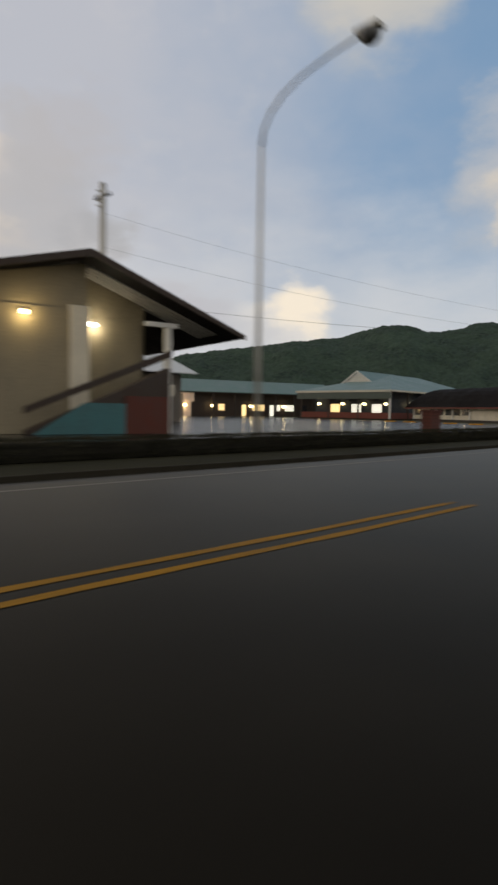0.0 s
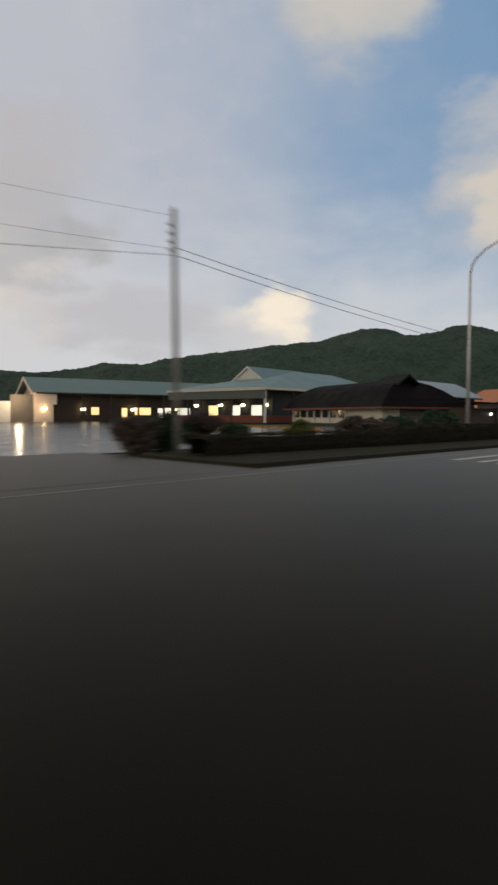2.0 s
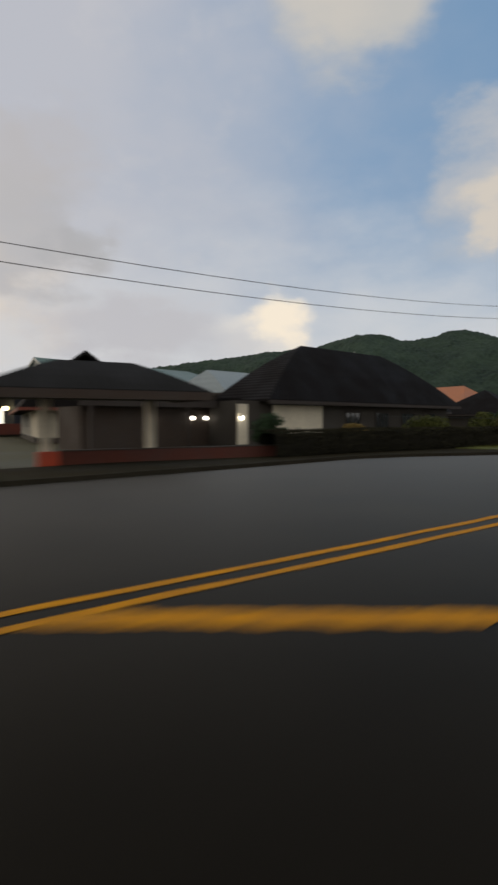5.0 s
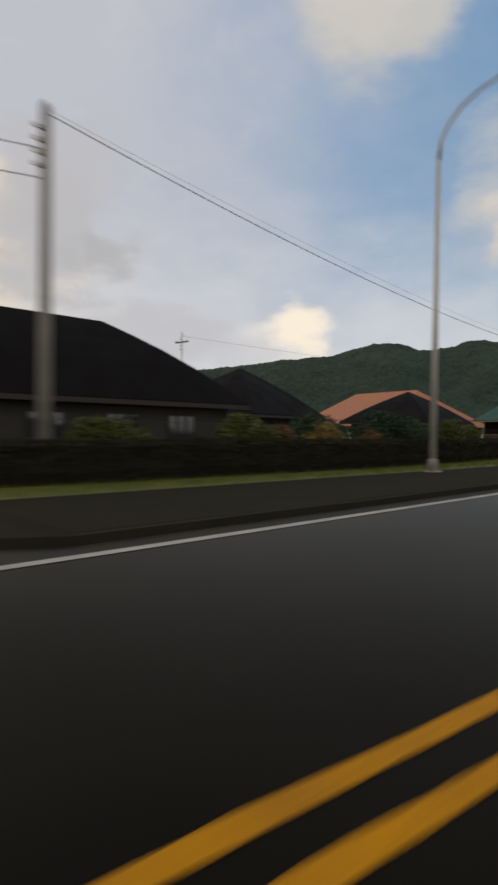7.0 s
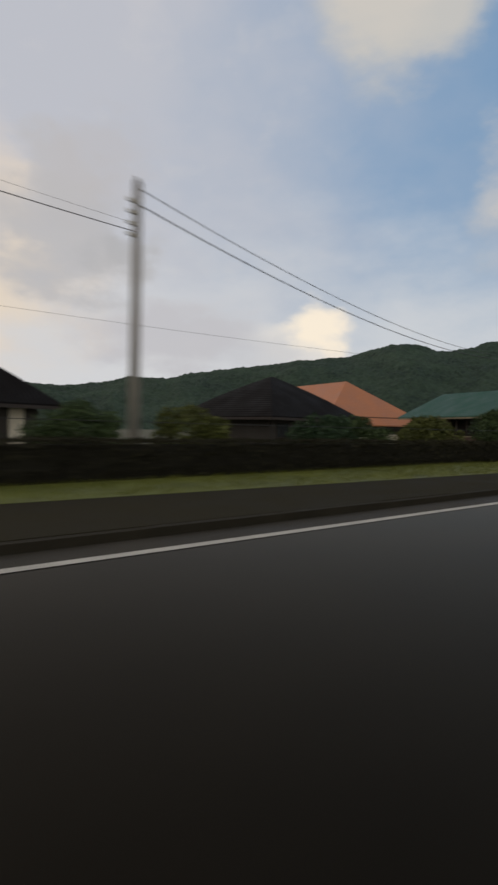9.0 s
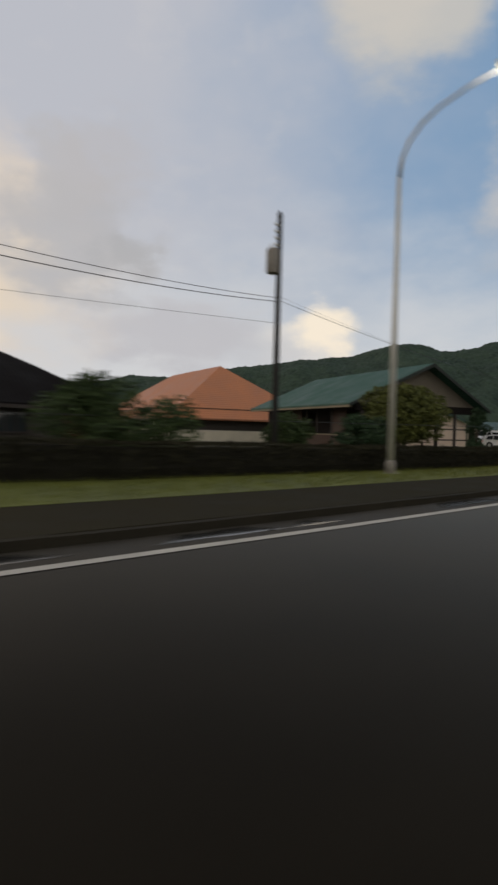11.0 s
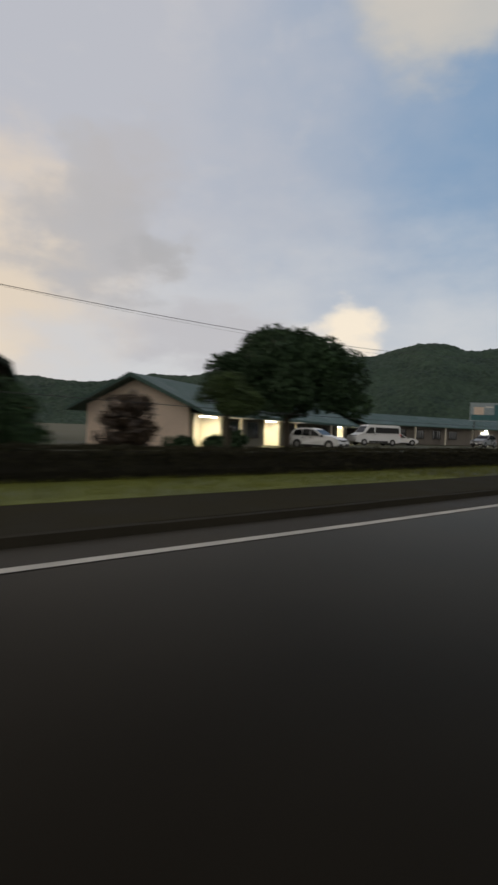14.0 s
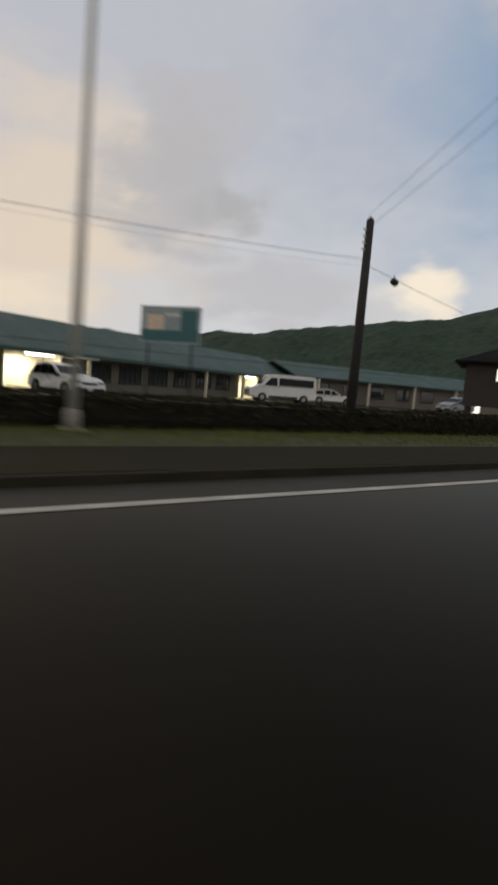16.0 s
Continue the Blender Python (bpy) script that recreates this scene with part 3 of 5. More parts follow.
for i, (a, b, tone) in enumerate(((-60, 8.0, "yellow_mid"), (67.6, 74.6, "yellow_mid"), (74.6, 103, "yellow"))):
    structure("yellow_line_%d" % (2 * i + 1), strip(a, b, lambda x: outer(x) - 0.06 + worn(x, 1), lambda x: outer(x) + 0.06 + worn(x, 2), 0.006, 0.2), tone, "yellow centre line with worn edges")
    structure("yellow_line_%d" % (2 * i + 2), strip(a, b, lambda x: outer(x) - 0.38 + worn(x, 3), lambda x: outer(x) - 0.26 + worn(x, 4), 0.006, 0.2), tone, "yellow centre line with worn edges")
hatch = thing("median_hatching", Matrix(), "yellow diagonal hatch bars painted on the median", "road marking", kind="structure")
for c in (57.3, 65.35, 71.8, 78.7):
    top = outer(c - 4) - 0.35
    a, b = Vector(at(c - top - 0.2, top, 0.007)), Vector(at(c - 1.75, 1.55, 0.007))
    v, steps = [], 60
    for k in range(steps + 1):
        p = a.lerp(b, k / steps)
        v.append((p.x + 0.07 * noise.noise((k * 0.37, c, 1)) + 0.03 * noise.noise((k * 1.3, c, 2)), p.y, p.z))
        v.append((p.x + 0.45 + 0.07 * noise.noise((k * 0.41, c, 3)) + 0.03 * noise.noise((k * 1.5, c, 4)), p.y, p.z))
    part("bar", (v, [(2 * k, 2 * k + 1, 2 * k + 3, 2 * k + 2) for k in range(steps)]), "yellow", hatch)
cross = thing("crosswalk", Matrix(), "white zebra crossing stripes on wet asphalt", "road marking", kind="structure")
# Nearer stripes get darker whites, window dimming put into the paint colour.
for lat in (1.85, 2.80, 3.84, 4.76, 5.55, 6.52, 7.2, 8.1):
    part("stripe", strip(45.5 + 0.32 * (lat - 4), 48.2 + 0.33 * min(lat, 6), lat - 0.14, lat + 0.14, 0.006, 1.0), "white_worn" if lat < 2 else "white_mid" if lat < 5 else "white", cross)
structure("stop_line", ([at(25.8, 1.2, .006), at(26.35, 1.2, .006), at(26.35, 4.15, .006), at(25.8, 4.15, .006)], [(0, 1, 2, 3)]), "white", "white stop line across the turning lane")


for i, (x0, x1) in enumerate(((146.0, 153.3), (154.4, 156.4), (156.6, 157.6), (160.5, 163.0))):
    near = lambda x: white_2(x) + 0.32 + 0.05 * noise.noise((x * 2.1, 3, i))
    far = lambda x: white_2(x) + 0.32 + min(1.0, (x - x0) * 2, (x1 - x) * 2) * (0.38 + 0.2 * noise.noise((x * 2.6, 7, i)))
    structure("puddle_%d" % (i + 1), strip(x0, x1, near, far, 0.009, 0.15), "water", "shallow rain puddle along the kerb that mirrors the sky")


def turn_arrow(x):
    """A painted left-turn arrow whose tail starts at x: stem, bend and head."""
    ar = thing("turn_arrow", Matrix(), "white painted left-turn arrow on asphalt", "road marking", "turn arrows", "structure")
    outer_l = [(0, 1.70), (1.25, 1.66), (1.75, 1.75), (2.15, 1.98), (2.45, 2.30), (2.85, 2.75)]
    inner_l = [(0, 2.12), (1.05, 2.09), (1.35, 2.14), (1.60, 2.30), (1.85, 2.60), (2.15, 3.05)]
    v = [at(x + a, l, 0.006) for a, l in outer_l] + [at(x + a, l, 0.006) for a, l in inner_l]
    n = len(outer_l)
    part("stem", (v, [(i, i + 1, n + i + 1, n + i) for i in range(n - 1)]), "white_arrow", ar)
    part("head", ([at(x + a, l, 0.0065) for a, l in ((1.15, 3.10), (3.75, 2.95), (3.35, 3.40), (2.6, 3.95))], [(0, 1, 2, 3)]), "white_arrow", ar)


for x in (7.0, 13.95, 20.9):
    turn_arrow(x)

# ---- hills ----
RIDGE = [(-40, 5), (-10, 8), (5, 9), (14, 8.2), (18, 7.0), (20.8, 7.1), (22.2, 7.85), (23.7, 8.3), (25.2, 8.1), (27, 7.72), (28.3, 7.42), (29.5, 7.48),
         (30.8, 7.95), (32.5, 8.35), (34, 8.08), (35.6, 7.75), (37.2, 7.25), (39.5, 6.85), (41, 6.42), (43, 6.5), (44.6, 6.5), (46.2, 6.3), (48, 6.05),
         (50, 5.8), (52.1, 5.2), (54.5, 4.9), (56.4, 4.95), (58.6, 4.8), (60.4, 4.35), (63.5, 3.8), (66, 3.6), (69, 4.25), (73, 4.45), (80, 3.4), (95, 3.5), (120, 5), (150, 4)]
hv, hq = [], []
NA, NR = 1500, 80
for i in range(NA):
    a = -35 + 165 * i / (NA - 1)
    e1, e2 = pw(a, RIDGE), sum(pw(a + d, RIDGE) for d in (-9, -6, -3, 0, 3, 6, 9)) / 7
    for j in range(NR):
        f = j / (NR - 1)
        e = e2 + (e1 - e2) * max(0.0, f - 0.35) / 0.65
        r = 2300 + 1900 * f + 120 * noise.noise((a * 0.2, f * 3, 7))
        h = 4100 * math.tan(radians(e)) * (math.sin(min(f / 0.9, 1) * math.pi / 2) ** 1.15) * (1 if f < 0.93 else 0.75)
        wob = noise.fractal((a * 0.28, f * 5, 3), 1.0, 2.0, 2)
        c = radians(a)
        px, py = r * math.cos(c), r * math.sin(c)
        tree = noise.noise((px * 0.014, py * 0.014, 1)) * 9 + noise.noise((px * 0.045, py * 0.045, 5)) * 8 + noise.noise((px * 0.09, py * 0.09, 6)) * 3 + noise.noise((a * 0.6, f * 6, 8)) * 7 + 3
        h += (wob * 30 * f * (1 - f) * 3 + tree) if f > 0.02 else 0
        hv.append((100 + px, py, h - 19))
for i in range(NA - 1):
    for j in range(NR - 1):
        o = i * NR + j
        hq.append((o, o + NR, o + NR + 1, o + 1))
hills = part("forested_hills", (hv, hq), "hill")
tagged(hills, "dark green forested hills with a bumpy tree ridge", "hills", kind="structure")

# ---- poles and lamps ----


def street_lamp(x, y, lit, label, zb=8.8, reach=3.36, turn=0.0, rise=1.95):
    """A tapered steel post whose arm bends over the road; the arm points to -y, then is turned."""
    t = thing("street_lamp", pose(x, y, 0.1, 0, 0, turn), label, "street lamp", "street lamps")
    part("base_plate", boxes((-0.2, 0.2, -0.2, 0.2, 0, 0.03), bevel=0.008), "galv", t)
    part("footing", tube([(0, 0, 0.02), (0, 0, 0.35), (0, 0, 0.42)], [0.16, 0.15, 0.11], 14), "grey_pole", t)
    for sx in (-0.15, 0.15):
        for sy in (-0.15, 0.15):
            part("bolt", tube([(sx, sy, 0.02), (sx, sy, 0.08)], 0.02, 6), "galv", t)
    e, k = reach - 0.36, rise / 2.0
    arm = [(0, 0, zb), (0, -0.027 * e, zb + 0.55 * k), (0, -0.1 * e, zb + 1.0 * k), (0, -0.24 * e, zb + 1.4 * k), (0, -0.43 * e, zb + 1.68 * k), (0, -0.7 * e, zb + 1.88 * k), (0, -e, zb + rise)]
    part("post", tube([(0, 0, 0.3), (0, 0, zb / 2), (0, 0, zb)], [0.105, 0.085, 0.065], 14), "galv", t)
    part("arm", tube(arm, [0.065, 0.06, 0.055, 0.05, 0.047, 0.045, 0.042], 10), "galv", t)
    z = zb + rise
    h = part("lamp_head", boxes((-0.21, 0.21, -reach - 0.39, -reach + 0.41, z - 0.05, z + 0.11), bevel=0.05), "galv", t)
    part("lens", tube([(0, -reach, z - 0.34), (0, -reach, z - 0.31), (0, -reach, z - 0.2), (0, -reach, z - 0.045)], [0.08, 0.19, 0.29, 0.32], 18), "lamp_white" if lit else "lamp_off", h)
    if lit:
        l = new("street_light", bpy.data.lights.new("street_light", "POINT"))
        l.data.energy, l.data.shadow_soft_size, l.data.color = 25, 0.2, (1, 0.96, 0.88)
        l.location = t.matrix_world @ Vector((0, -reach, z - 0.5))
    return t


street_lamp(14.36, 14.1, False, "galvanised street lamp, unlit, in the verge", 10.0, 4.2)
street_lamp(64.15, 13.9, True, "galvanised street lamp, lit, behind the bus lay-by", 9.6, 4.9, -19, 1.6)
street_lamp(116.7, 6.0, True, "galvanised street lamp, lit, on the grass strip", 9.5)
street_lamp(165.93, 6.5, True, "galvanised street lamp, lit, before the hedge", 8.9)
street_lamp(215.6, 8.9, False, "galvanised street lamp beside the hedge", 8.2)


def utility_pole(x, y, h, material, label, lean=0.0, transformer=False, arms=0, r=0.15):
    t = thing("utility_pole", pose(x, y, 0, 0, lean, 5), label, "utility pole", "utility poles")
    part("pole", tube([(0, 0, -0.1), (0, 0, h * 0.5), (0, 0, h)], [r, r * 0.88, r * 0.72], 12), material, t)
    part("cap", tube([(0, 0, h), (0, 0, h + 0.05), (0, 0, h + 0.16)], [r * 0.75, r * 0.6, 0.03], 8), material, t)
    for k in range(arms):
        z = h - 0.75 - 1.3 * k
        arm = part("crossarm", boxes((-0.06, 0.06, -0.75, 0.75, z, z + 0.1)), "wood_pole", t)
        for yy in (-0.65, 0.0, 0.65):
            part("insulator", tube([(0, yy, z + 0.1), (0, yy, z + 0.17), (0, yy, z + 0.24)], [0.025, 0.05, 0.03], 8), "grey_pole", arm)
    for k in range(4):
        part("bracket", boxes((-r - 0.12, -r + 0.04, -0.04, 0.04, h - 0.5 - 0.28 * k, h - 0.42 - 0.28 * k)), "galv", t)
    if transformer:
        tr = part("transformer", tube([(-0.42, 0, h - 2.55), (-0.42, 0, h - 2.5), (-0.42, 0, h - 1.6), (-0.42, 0, h - 1.52)], [0.22, 0.26, 0.26, 0.2], 16), "grey_pole", t)
        for yy in (-0.1, 0.1):
            part("bushing", tube([(-0.42, yy, h - 1.55), (-0.42, yy, h - 1.3)], [0.04, 0.025], 8), "galv", tr)
        part("hanger", boxes((-0.25, -0.1, -0.06, 0.06, h - 2.3, h - 1.8)), "galv", t)
    return t


utility_pole(42.9, 14.85, 8.1, "grey_pole", "weathered wooden utility pole beside the driveway", -1.1, r=0.115)
utility_pole(133.5, 9.45, 7.4, "grey_pole", "weathered wooden utility pole behind the hedge", 0, r=0.14)
utility_pole(168.3, 13.9, 10.4, "wood_pole", "dark wooden utility pole with a transformer", 0, True)
utility_pole(106.0, 9.75, 8.4, "grey_pole", "weathered wooden utility pole on the grass strip")
utility_pole(230.9, 17.7, 8.9, "wood_pole", "thick dark tarred utility pole with a cable splice", 1.0, False, 0, 0.24)
utility_pole(18.2, 30.6, 14.2, "galv", "tall grey utility pole behind the house", 0, False, 1, 0.26)
utility_pole(130.0, 35.5, 9.2, "galv", "thin grey pole among dark roofs", 0, False, 1, 0.06)


def cable(a, b, sag, r=0.012, label="sagging black overhead cable"):
    a, b = Vector(a), Vector(b)
    n = 28
    pts = [a.lerp(b, i / n) - Vector((0, 0, sag * 4 * (i / n) * (1 - i / n))) for i in range(n + 1)]
    return tagged(part("overhead_cable", tube(pts, r, 5, False), "wire"), label, "cable", "overhead cables")


cable((42.9, 14.9, 6.95), (106.0, 9.75, 7.5), 1.68)
cable((42.9, 14.8, 6.65), (106.0, 9.75, 6.85), 1.65)
cable((106.0, 9.75, 8.3), (133.5, 9.45, 6.2), 0.45)
cable((106.0, 9.75, 8.4), (133.5, 9.45, 6.4), 0.35, 0.0035)
cable((18.2, 30.6, 12.6), (42.9, 14.9, 8.0), 0.5, 0.005)
cable((18.2, 30.4, 10.6), (42.9, 14.9, 6.9), 0.5, 0.006)
cable((18.2, 30.6, 7.6), (42.9, 14.9, 6.7), 0.3, 0.010)
cable((133.5, 9.45, 7.3), (168.3, 13.8, 6.9), 1.1)
cable((133.5, 9.45, 6.9), (168.3, 13.8, 6.75), 1.15, 0.016)
cable((130, 35.5, 9.0), (168.3, 14.1, 5.9), 0.3, 0.008)
cable((168.3, 13.7, 6.75), (230.9, 17.5, 7.15), 1.55, 0.011)
cable((168.3, 14.1, 7.1), (230.9, 17.8, 6.9), 1.62, 0.004)
cable((230.9, 17.7, 7.0), (262, 19, 3.8), 0.5)
cable((230.9, 17.7, 9.1), (216.2, -13, 10.4), 0.1, 0.008)
cable((230.9, 17.7, 8.5), (216.2, -13, 9.6), 0.1, 0.008)
utility_pole(216.2, -13, 10.8, "wood_pole", "dark wooden utility pole across the road")
cable((99, 13.3, 1.62), (190, 9.6, 1.95), 0.25, 0.009, "low black cable strung behind the hedge")
cable((190, 9.6, 1.95), (232, 14.5, 2.1), 0.15, 0.009, "low black cable strung behind the hedge")
sp = thing("cable_splice", pose(233.0, 17.8, 6.62), "black cable splice box hung on the cable", "splice box")
part("box", tube([(-0.2, 0, -0.05), (-0.1, 0, -0.05), (0.12, 0, -0.12), (0.22, 0, -0.16)], [0.06, 0.17, 0.17, 0.05], 10), "black", sp)
part("hook", tube([(-0.02, 0, 0.05), (-0.02, 0, 0.25)], 0.02, 6), "black", sp)


# ---- hedges, grass, trees ----


def hedge(x0, x1, la, lb, h, seed, label, per_m=150, gapz=0.12):
    """A clipped hedge along the road: a lumpy core and a coat of small leaves."""
    t = thing("hedge", Matrix(), label, "hedge")
    n = int((x1 - x0) / 0.7)
    v, q = [], []
    prof = [(0, 0), (-0.06, 0.35), (0.0, 0.8), (0.12, 0.97), (0.5, 1.0), (0.88, 0.97), (1.0, 0.8), (1.05, 0.35), (1, 0)]
    fa = la if callable(la) else (lambda q: la)
    fh = h if callable(h) else (lambda q: h)
    wide = lb
    for i in range(n + 1):
        x = x0 + (x1 - x0) * i / n
        for k, (f, g) in enumerate(prof):
            nz = noise.noise((x * 0.9, k * 0.7, seed)) * 0.05
            hh = fh(x) * (1 + 0.05 * noise.noise((x * 0.25, 0, seed)) + 0.03 * noise.noise((x * 1.3, 4, seed)))
            v.append(at(x, fa(x) + wide * f + nz * (0.5 - f), gapz + (hh - 0.05) * g + nz * 0.3 * g))
    m = len(prof)
    for i in range(n):
        for k in range(m - 1):
            o = i * m + k
            q.append((o, o + m, o + m + 1, o + 1))
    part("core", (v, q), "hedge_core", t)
    rng = np.random.default_rng(seed)
    cnt = int((x1 - x0) * per_m)
    cs = []
    for i in range(cnt):
        x = rng.uniform(x0, x1)
        s = rng.uniform(0, 1)
        hh = fh(x) * (1 + 0.05 * noise.noise((x * 0.25, 0, seed)) + 0.03 * noise.noise((x * 1.3, 4, seed)))
        if s < 0.62:
            l, z = fa(x) + rng.normal(0, 0.05), rng.uniform(0.02, 1.0) * hh
        else:
            l, z = fa(x) + rng.uniform(0, wide), hh + abs(rng.normal(0, 0.035))
        cs.append(at(x, l, gapz + z))
    c = np.array(cs)
    u = rng.normal(size=(cnt, 3)); u /= np.linalg.norm(u, axis=1)[:, None]
    w = np.cross(u, rng.normal(size=(cnt, 3))); w /= np.linalg.norm(w, axis=1)[:, None]
    s = 0.06 * rng.uniform(0.6, 1.5, cnt)[:, None]
    lv = np.stack([c - u * s, c + w * s * 0.5, c + u * s, c - w * s * 0.5], 1).reshape(-1, 3)
    tagged(part("foliage", (lv.tolist(), np.arange(cnt * 4).reshape(-1, 4).tolist()), "hedge", t), kind="stuff")
    return t


hedge(-14, 31.2, 12.5, 0.8, 0.45, 3, "low dark clipped hedge beside the verge", 200)
hedge(41.5, 74.2, 13.2, 0.8, lambda x: pw(x, ((50, 0.55), (55, 0.75), (74, 0.72))), 5, "dark clipped hedge before the car park", 220)
hedge(75.8, 78.2, 13.2, 0.8, 0.84, 6, "short dark clipped hedge beside the shelter", 220)
HEDGE_FRONT = ((88, 13.9), (92, 13.8), (99, 12.6), (105, 11.5), (116, 11.0), (135, 12.0), (150, 12.7), (158, 11.6), (172, 10.75), (190, 11.2), (205, 11.0), (262, 11.2))
hedge(88.3, 262, lambda x: pw(x, HEDGE_FRONT), 0.85, lambda x: pw(x, ((115, 0.88), (149, 0.88), (172, 0.70), (200, 0.64))), 9, "long dark clipped hedge behind the grass strip", 420)
rng = np.random.default_rng(4)
gc = np.array([at(x, l, 0.125) for x, l in zip(rng.uniform(100, 240, 54000), rng.uniform(8.3, 12.7, 54000)) if lawn_edge(x) - 0.05 < l < pw(x, HEDGE_FRONT)])
ang, hgt = rng.uniform(0, 6.28, len(gc)), rng.uniform(0.05, 0.13, len(gc))
side = np.stack([np.cos(ang), np.sin(ang), 0 * ang], 1) * 0.012
tip = gc + np.stack([rng.normal(0, 0.04, len(gc)), rng.normal(0, 0.04, len(gc)), hgt], 1)
gv = np.stack([gc - side, gc + side, tip], 1).reshape(-1, 3)
tagged(part("grass", (gv.tolist(), np.arange(len(gv)).reshape(-1, 3).tolist()), "blade"), "short green grass on the strip before the hedge", "grass", kind="stuff")


def tree(name, x, y, h, spread, seed, label, leaf="leaf", trunk_h=0.35, count=6000, blade=0.16, squash=0.8, clumps=26, category="tree", dome=False):
    """A tapered trunk with limbs and a crown of many leaf clumps with gaps."""
    t = thing(name, pose(x, y, 0), label, category)
    rng = np.random.default_rng(seed)
    th = h * trunk_h
    r0 = max(0.04, h * 0.028)
    part("trunk", tube([(0, 0, -0.05), (0.04, 0.02, th * 0.5), (-0.03, 0.05, th), (0.05, 0, th + (h - th) * 0.5)], [r0 * 1.3, r0, r0 * 0.85, r0 * 0.35], 9), "bark", t)
    cs, ss = [], []
    for i in range(clumps):
        a = rng.uniform(0, 6.28)
        f = rng.uniform(0, 1) ** 0.5
        zf = rng.uniform(0, 1)
        wid = spread * (math.sqrt(1 - 0.85 * zf ** 2) if dome else math.sin(math.pi * (0.18 + 0.74 * zf)) ** 0.7)
        cs.append((wid * f * math.cos(a), wid * f * math.sin(a), th + (h - th) * (0.06 + 0.82 * zf)))
        ss.append(rng.uniform(0.16, 0.30) * spread + 0.12)
    for i in range(6):
        c = cs[i]
        part("limb", tube([(0, 0, th * 0.85), (c[0] * 0.45, c[1] * 0.45, (th + c[2]) / 2), c], [r0 * 0.6, r0 * 0.35, r0 * 0.12], 6), "bark", t)
    part("crown", leaves(cs, ss, count, blade, seed + 1, squash), leaf, t)
    return t


def shrub(x, y, h, spread, seed, label, leaf="leaf", count=1800, blade=0.12, name="shrub"):
    return tree(name, x, y, h, spread, seed, label, leaf, 0.12, count, blade, 0.9, 30, "shrub")


